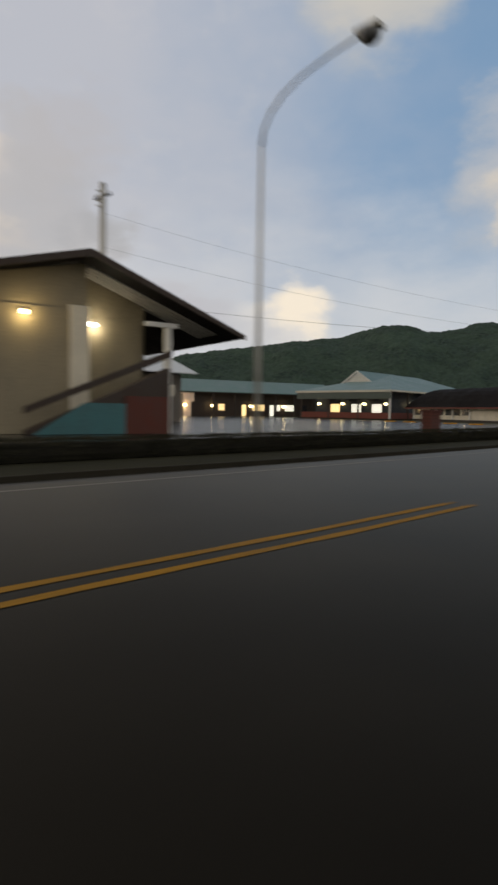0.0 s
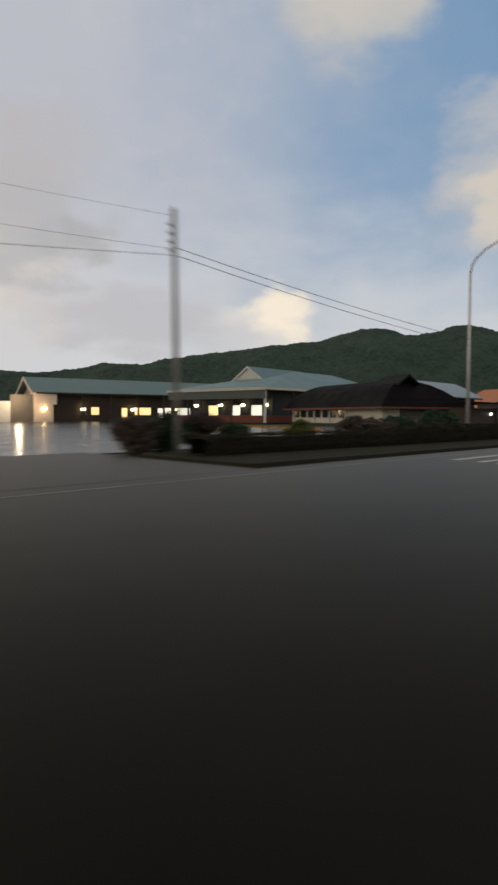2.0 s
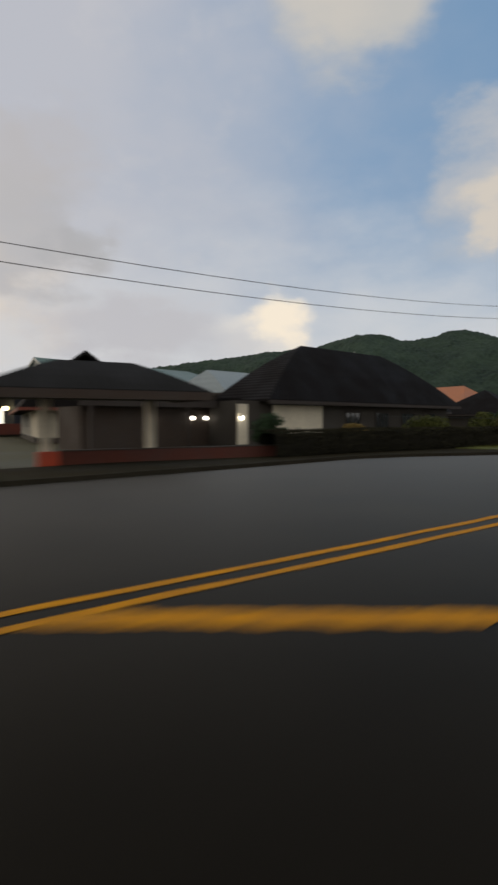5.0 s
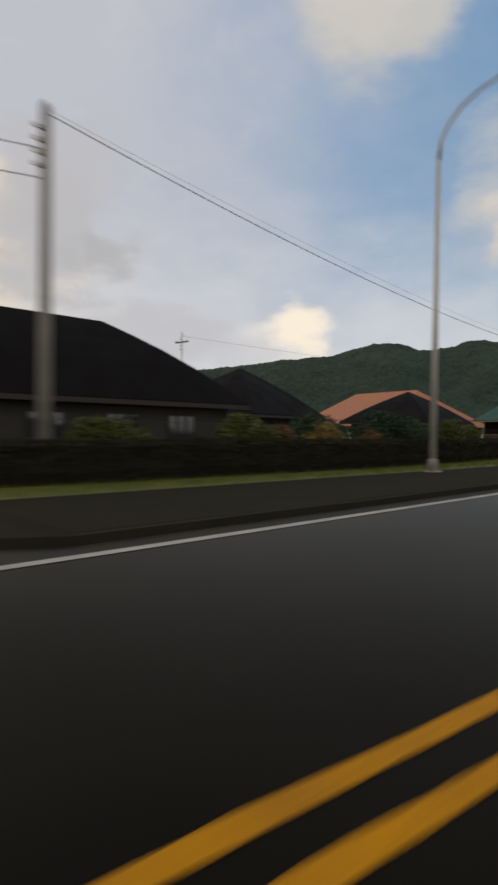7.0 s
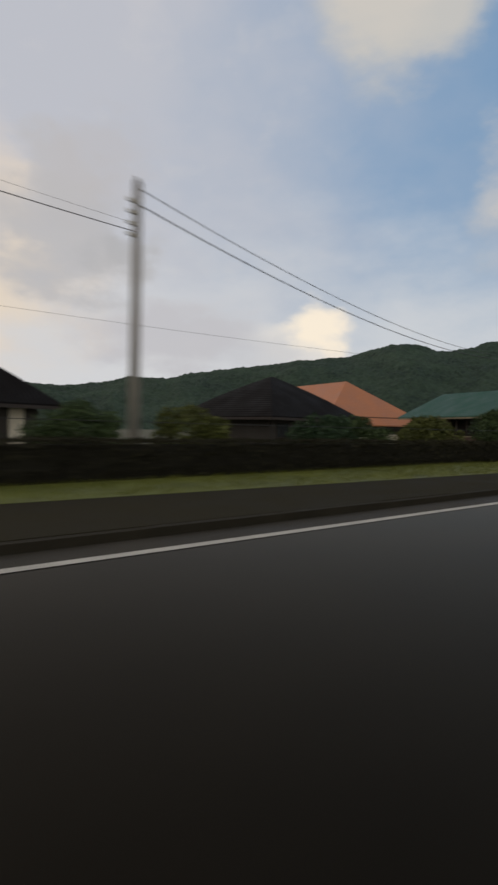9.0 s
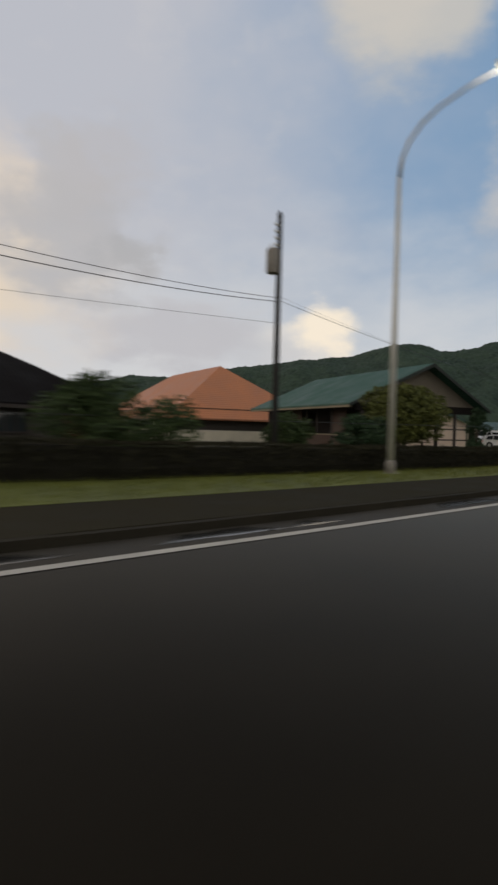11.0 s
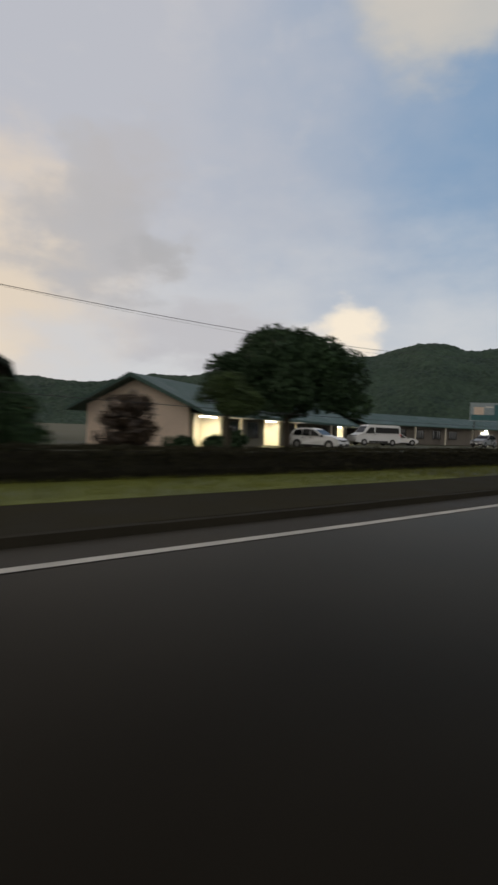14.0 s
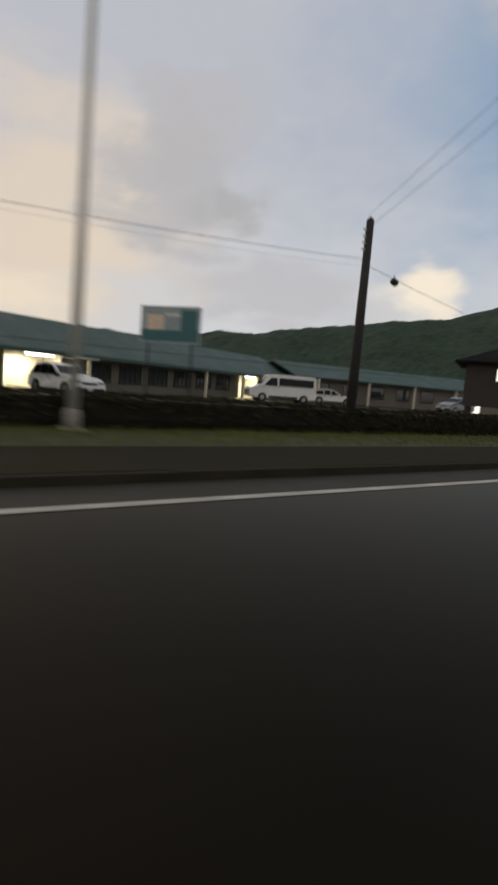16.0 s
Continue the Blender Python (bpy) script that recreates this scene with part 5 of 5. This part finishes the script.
part("gutter", boxes((-15.2, 15.2, -8.24, -8.1, 3.52, 3.64), (15.08, 15.22, -8.1, 8.1, 3.52, 3.64), (-15.2, 15.2, 8.1, 8.24, 3.52, 3.64), (-15.22, -15.08, -8.1, 8.1, 3.52, 3.64)), "brown", h, "dark gutter line round the lower roof")
part("base_wall", boxes((-15.4, 15.4, -9.05, -8.9, 0, 1.25), (15.6, 15.75, -8.7, 8.7, 0, 1.25)), "cream", h, "low cream porch wall")
for x in (-15.3, -10.2, -5.1, 0.0, 5.1, 10.2, 15.3):
    part("porch_post", boxes((x - 0.1, x + 0.1, -9.08, -8.88, 1.25, 2.4)), "cream", h)

# timber hall with an open gable end
h = thing("timber_hall", pose(189.6, 19.7, 0, 0, 0, -19.8), "open-sided timber hall with a green gable roof", "hall")
part("roof", gable_roof(-7.0, 5.4, 0, 3.4, 3.3, 6.55, -0.9, 16.5, 0.16), "roof_green", h)
part("barge_board", gable_roof(-7.05, 5.45, 0, 3.38, 3.28, 6.54, -1.0, -0.9, 0.2), "trim_green", h)
part("gable_infill", prism([(-6.5, 3.44), (4.85, 3.44), (0, 6.36)], 0.0, 0.12), "hall_tan", h, "grey-tan boarded gable")
for i in range(8):
    x = -4.0 + i * 1.05
    top = 5.85 - abs(x) * 0.6
    part("batten", boxes((x - 0.02, x + 0.02, -0.015, 0.0, 3.5, max(3.6, top - 0.1))), "hall_tan", h)
part("tie_beam", boxes((-6.0, 5.0, -0.12, 0.14, 2.95, 3.5)), "hall_dark", h)
part("soffit", boxes((-6.2, 5.2, 0.14, 16.0, 3.2, 3.3)), "dark_wood", h)
for y in (0.0, 4.0, 8.0, 12.0, 15.6):
    for x in (-5.4, 4.5):
        part("post", boxes((x - 0.09, x + 0.09, y - 0.09, y + 0.09, 0, 3.2)), "dark_wood", h)
for x in (-2.2, 1.2, 2.9):
    part("post", boxes((x - 0.08, x + 0.08, -0.08, 0.08, 0, 3.1)), "dark_wood", h)
for z in (0.95, 1.75):
    part("rail", boxes((1.2, 4.5, -0.05, 0.05, z, z + 0.1)), "brown", h)
part("side_wall", boxes((-5.4, -2.2, 0.4, 0.5, 0, 1.15), (-5.45, -5.35, 0.5, 15.5, 0, 1.15)), "hall_red", h, "low red-brown side wall")
part("wall_cap", boxes((-5.45, -2.2, 0.36, 0.54, 1.15, 1.23), (-5.5, -5.3, 0.54, 15.5, 1.15, 1.23)), "tan", h, "pale sill on the low wall")
for y in (2.0, 9.0):
    part("side_panel", boxes((-5.44, -5.36, y, y + 1.9, 1.23, 3.2)), "hall_red", h, "red-brown boarded bay")
part("back_wall", boxes((-5.4, 4.4, 15.5, 15.6, 0, 3.2)), "brown", h)
part("partition", boxes((-5.3, 2.9, 6.6, 6.7, 0, 3.15)), "dark_wood", h)
part("eave_board", boxes((-7.0, -6.9, -0.9, 16.5, 3.12, 3.3)), "tan", h, "pale eave board")
part("lit_panel", boxes((0.15, 0.4, 6.54, 6.6, 1.25, 1.5), (0.5, 0.72, 6.54, 6.6, 1.25, 1.5)), "win_dim", h)
for i in range(3):
    part("table", boxes((-1.5 + 1.8 * i, -0.3 + 1.8 * i, 3, 3.8, 0.7, 0.76), (-1.0 + 1.8 * i, -0.9 + 1.8 * i, 3.3, 3.5, 0, 0.7)), "brown", h)

# long clinic, angled to the road
h = thing("clinic", pose(211.55, 27.7, 0, 0, 0, 29.0), "long cream clinic with a green roof and lit doorways", "clinic")
rf = part("roof", gable_roof(-5.0, 4.6, 0, 2.3, 2.3, 4.5, -46, 5.4, 0.14), "roof_clinic", h)
rf.matrix_basis = pose(0, 3.8, 0, 0, 0, 90)
gw = part("gable_wall", prism([(-3.6, 0), (3.6, 0), (3.6, 2.6), (0, 4.2), (-3.6, 2.6)], -0.1, 0.1), "peach", h, "peach rendered gable end")
gw.matrix_basis = pose(-4.5, 3.8, 0, 0, 0, 90)
bb = part("barge_board", gable_roof(-5.02, 4.62, 0, 2.31, 2.31, 4.53, 5.4, 5.48, 0.2), "roof_clinic", h)
bb.matrix_basis = pose(0, 3.8, 0, 0, 0, 90)
part("fascia", boxes((-5.4, 46, -1.25, -1.18, 2.08, 2.29)), "roof_clinic", h)
part("soffit", boxes((-4.5, 45.8, -1.1, 0.0, 2.12, 2.15)), "whitep", h)
doors = ((-4.3, 0.0), (8.2, 12.4), (34.6, 38.8))
cuts = [-4.4] + [v for d in doors for v in d] + [45.5]
# Front wall colour holds the shade under the eave; recesses keep full cream.
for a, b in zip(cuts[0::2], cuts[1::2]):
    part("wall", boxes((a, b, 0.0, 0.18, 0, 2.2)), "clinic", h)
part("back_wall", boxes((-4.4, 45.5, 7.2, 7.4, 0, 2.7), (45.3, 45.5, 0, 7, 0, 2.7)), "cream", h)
for a, b in doors:
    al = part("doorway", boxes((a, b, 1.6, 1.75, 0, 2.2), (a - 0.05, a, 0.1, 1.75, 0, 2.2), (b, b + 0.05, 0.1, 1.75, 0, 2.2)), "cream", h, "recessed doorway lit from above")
    part("door", boxes((a + 0.5, a + 1.4, 1.53, 1.6, 0, 1.95)), "whitep", al)
    part("handle", boxes((a + 1.22, a + 1.27, 1.47, 1.53, 0.95, 1.1)), "galv", al)
    lf = part("ceiling_lamp", boxes((a + 1.8, b - 0.3, 0.3, 0.5, 2.06, 2.12)), "galv", h)
    part("tube_lamp", boxes((a + 1.82, b - 0.32, 0.32, 0.48, 2.01, 2.06)), "lamp_white", lf)
    l = new("doorway_light", bpy.data.lights.new("doorway_light", "AREA"))
    l.data.energy, l.data.size, l.data.color = 170, 1.2, (1.0, 0.95, 0.72)
    l.matrix_world = h.matrix_world @ pose((a + b) / 2, 0.6, 1.98)
    part("canopy", boxes((b - 0.4, b + 1.1, -1.9, -0.3, 2.0, 2.06)), "whitep", h)
for x in (2.2, 5.6, 15.6, 18.8, 22.0, 25.2, 28.4, 31.6, 41.6, 44.0):
    window(h, x, 0.75, 2.2, 1.1, 0.0, "pane", 3)
for x in (0.8, 13.6, 27.2, 33.6):
    part("pillar", boxes((x - 0.1, x + 0.1, -1.1, -0.9, 0, 2.12)), "cream", h)

# further building
h = thing("annex", pose(262.0, 46.5, 0, 0, 0, -4), "low grey annex with a pale teal roof and a lit door", "building")
rf = part("roof", gable_roof(-5, 5, 0, 2.7, 2.7, 4.3, -42, 12, 0.14), "roof_clinic", h)
rf.matrix_basis = pose(0, 4, 0, 0, 0, 90)
part("wall", boxes((-11, 41, 0, 8, 0, 2.6)), "office_wall", h)
for x in (-8, -4, 0, 4, 8, 22):
    window(h, x, 0.9, 1.9, 1.2, 0.0, "pane", 3)
part("door", boxes((15.4, 17.6, -0.06, 0.02, 0, 2.2)), "win_white", h)
lamp_fixture(h, 16.5, -0.2, 2.4, "lamp_white", 60)
for x in (-9, -2, 5, 12):
    part("pillar", boxes((x - 0.1, x + 0.1, -0.95, -0.75, 0, 2.6)), "cream", h)
h = thing("house", pose(252.0, 25.0, 0, 0, 0, -56), "dark raised timber house with one lit window", "house")
part("roof", hip_roof(-2.8, 9, -0.7, 8, 4.4, 6.2, 1.5, 6), "roof_dark", h)
part("wall", boxes((-2.0, 8.3, 0, 7.3, 1.0, 4.35)), "dark_wood", h)
for x in (-1.7, 1.6, 4.8, 8.0):
    for y in (0.3, 7.0):
        part("post", boxes((x - 0.12, x + 0.12, y - 0.12, y + 0.12, 0, 1.0)), "dark_wood", h)
window(h, 0.95, 3.0, 1.5, 1.0, 0, "win_white", 2)

# gate pier, sign post, picture sign
h = thing("gate_pier", pose(30.75, 16.4, 0, 0, 0, -2), "red block gate pier beside the driveway", "gate pier")
for i in range(7):
    part("block", boxes((-0.55, -0.01, -0.3, 0.3, 0.02 + 0.2 * i, 0.205 + 0.2 * i), bevel=0.012), "brick", h)
    part("block", boxes((0.01, 0.55, -0.3, 0.3, 0.02 + 0.2 * i, 0.205 + 0.2 * i), bevel=0.012), "brick", h)
part("cap", boxes((-0.62, 0.62, -0.36, 0.36, 1.42, 1.52), bevel=0.02), "brick", h)
part("core", boxes((-0.53, 0.53, -0.28, 0.28, 0, 1.42)), "kerb", h)
h = thing("sign_post", pose(72.2, 14.7, 0.1), "pale round sign post with a white cap", "sign post")
part("post", tube([(0, 0, 0), (0, 0, 2.65)], [0.115, 0.105], 14), "galv", h)
part("cap", tube([(0, 0, 2.62), (0, 0, 2.64), (0, 0, 3.14), (0, 0, 3.18)], [0.12, 0.18, 0.18, 0.13], 14), "whitep", h, "white box cap")
h = thing("sign_post", pose(75.8, 15.5, 0.1), "thin grey post behind the pale one", "post")
part("post", tube([(0, 0, 0), (0, 0, 2.7)], [0.07, 0.06], 10), "galv", h)
part("plate", boxes((-0.3, 0.3, -0.02, 0.02, 2.05, 2.16)), "galv", h)
h = thing("picture_sign", pose(219.75, 13.65, 0, 0, 0, -52), "faded picture sign in teal and orange on two posts", "sign")
for x in (-0.7, 0.7):
    part("post", tube([(x, 0.05, 0), (x, 0.05, 3.25)], 0.03, 8), "wood_pole", h)
pn = part("panel", boxes((-0.95, 0.95, -0.02, 0.02, 2.25, 3.3)), "roof_pale", h)
part("picture_band", boxes((-0.9, 0.9, -0.026, -0.02, 2.3, 2.62)), "turq", pn)
part("picture_patch", boxes((-0.75, -0.2, -0.03, -0.022, 2.62, 3.05)), "peach", pn)
part("picture_patch", boxes((0.35, 0.85, -0.03, -0.022, 2.62, 3.2)), "turq", pn)
part("text_bar", boxes((-0.15, 0.3, -0.03, -0.022, 3.02, 3.1)), "whitep", pn)


# ---- vehicles ----
def vehicle(name, x, y, turn, L, Wd, H, prof, glass_poly, paint, label, wheel_r=0.34, axles=(0.19, 0.81), side_bars=(), screen=None, rear=None):
    """A car from its side outline, nose towards +x; glass, wheels, lamps, handles and bumpers apart."""
    t = thing(name, pose(x, y, 0, 0, 0, turn), label, name)
    bm = prism([(px * L, pz * H) for px, pz in prof], -Wd / 2, Wd / 2)
    for v in bm.verts:
        if v.co.z > H * 0.58:
            v.co.y *= 0.86
    bmesh.ops.bevel(bm, geom=list(bm.edges), offset=0.05, segments=2, affect="EDGES")
    part("body", bm, paint, t)
    for s in (-1, 1):
        for poly in glass_poly:
            b2 = prism([(px * L, pz * H) for px, pz in poly], -0.012, 0.012)
            for v in b2.verts:
                f = (v.co.z / H - 0.58) / 0.42
                v.co.y += s * (Wd / 2 * (1 - 0.14 * max(0, min(1, f))) + 0.006)
            part("side_window", b2, "car_glass", t)
        for a in axles:
            w = part("wheel", tube([(a * L, s * (Wd / 2 - 0.2), wheel_r), (a * L, s * (Wd / 2 - 0.18), wheel_r), (a * L, s * (Wd / 2 + 0.0), wheel_r), (a * L, s * (Wd / 2 + 0.02), wheel_r)],
                                   [wheel_r * 0.9, wheel_r, wheel_r, wheel_r * 0.9], 20), "tyre", t)
            part("rim", tube([(a * L, s * (Wd / 2 + 0.0), wheel_r), (a * L, s * (Wd / 2 + 0.03), wheel_r)], [wheel_r * 0.62, wheel_r * 0.55], 14), "rim", w)
            part("wheel_arch", tube([(a * L, s * (Wd / 2 - 0.1), wheel_r), (a * L, s * (Wd / 2 + 0.008), wheel_r)], wheel_r * 1.16, 20), "black", t)
        part("headlight", boxes((0.94 * L, 0.985 * L, s * Wd * 0.36 - 0.16, s * Wd * 0.36 + 0.16, 0.40 * H, 0.48 * H), bevel=0.02), "lamp_off", t)
        part("tail_light", boxes((0.0, 0.03 * L, s * Wd * 0.42 - 0.1, s * Wd * 0.42 + 0.1, 0.42 * H, 0.56 * H), bevel=0.02), "tail", t)
        part("mirror", boxes((0.66 * L, 0.70 * L, s * (Wd / 2 + 0.08) - 0.09, s * (Wd / 2 + 0.08) + 0.09, 0.58 * H, 0.67 * H), bevel=0.02), "black", t)
        part("sill_trim", boxes((0.29 * L, 0.71 * L, s * Wd / 2 - 0.02, s * Wd / 2 + 0.02, 0.13 * H, 0.22 * H), bevel=0.008), "black", t)
        for a in side_bars:
            part("door_handle", boxes((a * L - 0.08, a * L + 0.08, s * (Wd / 2 + 0.01) - 0.015, s * (Wd / 2 + 0.01) + 0.015, 0.52 * H, 0.545 * H)), "black", t)
    for nm, edge_ in (("windscreen", screen), ("rear_window", rear)):
        if edge_:
            (xa, za), (xb, zb) = edge_
            out = Vector((zb - za, 0, xa - xb)) if nm == "rear_window" else Vector((za - zb, 0, xb - xa))
            out = Vector((out.x * H, 0, out.z * L)).normalized() * 0.012
            q = [(xa * L, s * Wd * 0.42, za * H) for s in (-1, 1)] + [(xb * L, s * Wd * 0.37, zb * H) for s in (1, -1)]
            if nm == "windscreen" and out.x < 0 or nm == "rear_window" and out.x > 0:
                out = -out
            lo, hi = [Vector(p) - out for p in q], [Vector(p) + out for p in q]
            part(nm, ([tuple(v) for v in lo + hi], [(3, 2, 1, 0), (4, 5, 6, 7)] + [(k, (k + 1) % 4, 4 + (k + 1) % 4, 4 + k) for k in range(4)]), "car_glass", t)
    part("bumper", boxes((0.985 * L - 0.1, 0.985 * L + 0.06, -Wd * 0.44, Wd * 0.44, 0.16 * H, 0.30 * H), bevel=0.03), "black", t)
    part("grille", boxes((0.97 * L, 0.985 * L + 0.02, -Wd * 0.22, Wd * 0.22, 0.36 * H, 0.46 * H)), "black", t)
    part("number_plate", boxes((0.985 * L + 0.06, 0.985 * L + 0.07, -0.15, 0.15, 0.22 * H, 0.29 * H)), "whitep", t)
    return t


SUV = [(0.0, 0.24), (0.0, 0.50), (0.025, 0.62), (0.085, 0.86), (0.14, 0.955), (0.26, 0.995), (0.40, 0.995), (0.51, 0.93), (0.69, 0.655), (0.80, 0.625), (0.92, 0.56), (0.985, 0.45), (1.0, 0.24), (0.9, 0.14), (0.1, 0.14)]
SUV_G = [[(0.09, 0.64), (0.14, 0.88), (0.27, 0.92), (0.27, 0.64)], [(0.29, 0.64), (0.29, 0.93), (0.43, 0.93), (0.43, 0.63)], [(0.45, 0.63), (0.45, 0.92), (0.50, 0.90), (0.63, 0.64)]]
VAN = [(0.0, 0.16), (0.0, 0.9), (0.03, 0.99), (0.62, 1.0), (0.72, 0.96), (0.84, 0.58), (0.97, 0.47), (1.0, 0.40), (1.0, 0.16), (0.9, 0.12), (0.1, 0.12)]
VAN_G = [[(0.05, 0.60), (0.05, 0.86), (0.57, 0.87), (0.57, 0.60)], [(0.60, 0.58), (0.60, 0.87), (0.69, 0.86), (0.79, 0.58)]]
vehicle("suv", 220.4, 30.0, -75, 4.4, 1.8, 1.62, SUV, SUV_G, "car_white", "white SUV parked before the lit doorway", side_bars=(0.3, 0.46), screen=((0.67, 0.685), (0.525, 0.91)), rear=((0.03, 0.64), (0.08, 0.84)))
vehicle("van", 246.4, 39.2, 160, 6.1, 2.05, 2.4, VAN, VAN_G, "car_white", "white passenger van parked beside the clinic", side_bars=(0.58,), screen=((0.83, 0.61), (0.735, 0.91)), rear=((0.0, 0.58), (0.0, 0.86)))
vehicle("car", 250.2, 44.0, -40, 4.4, 1.8, 1.5, SUV, SUV_G, "car_white", "white car parked behind the van", side_bars=(0.3, 0.46), screen=((0.67, 0.685), (0.525, 0.91)), rear=((0.03, 0.64), (0.08, 0.84)))
vehicle("suv", 268.5, 39.0, -175, 4.7, 1.85, 1.75, SUV, SUV_G, "car_silver", "silver SUV parked by the annex", side_bars=(0.3, 0.46), screen=((0.67, 0.685), (0.525, 0.91)), rear=((0.03, 0.64), (0.08, 0.84)))
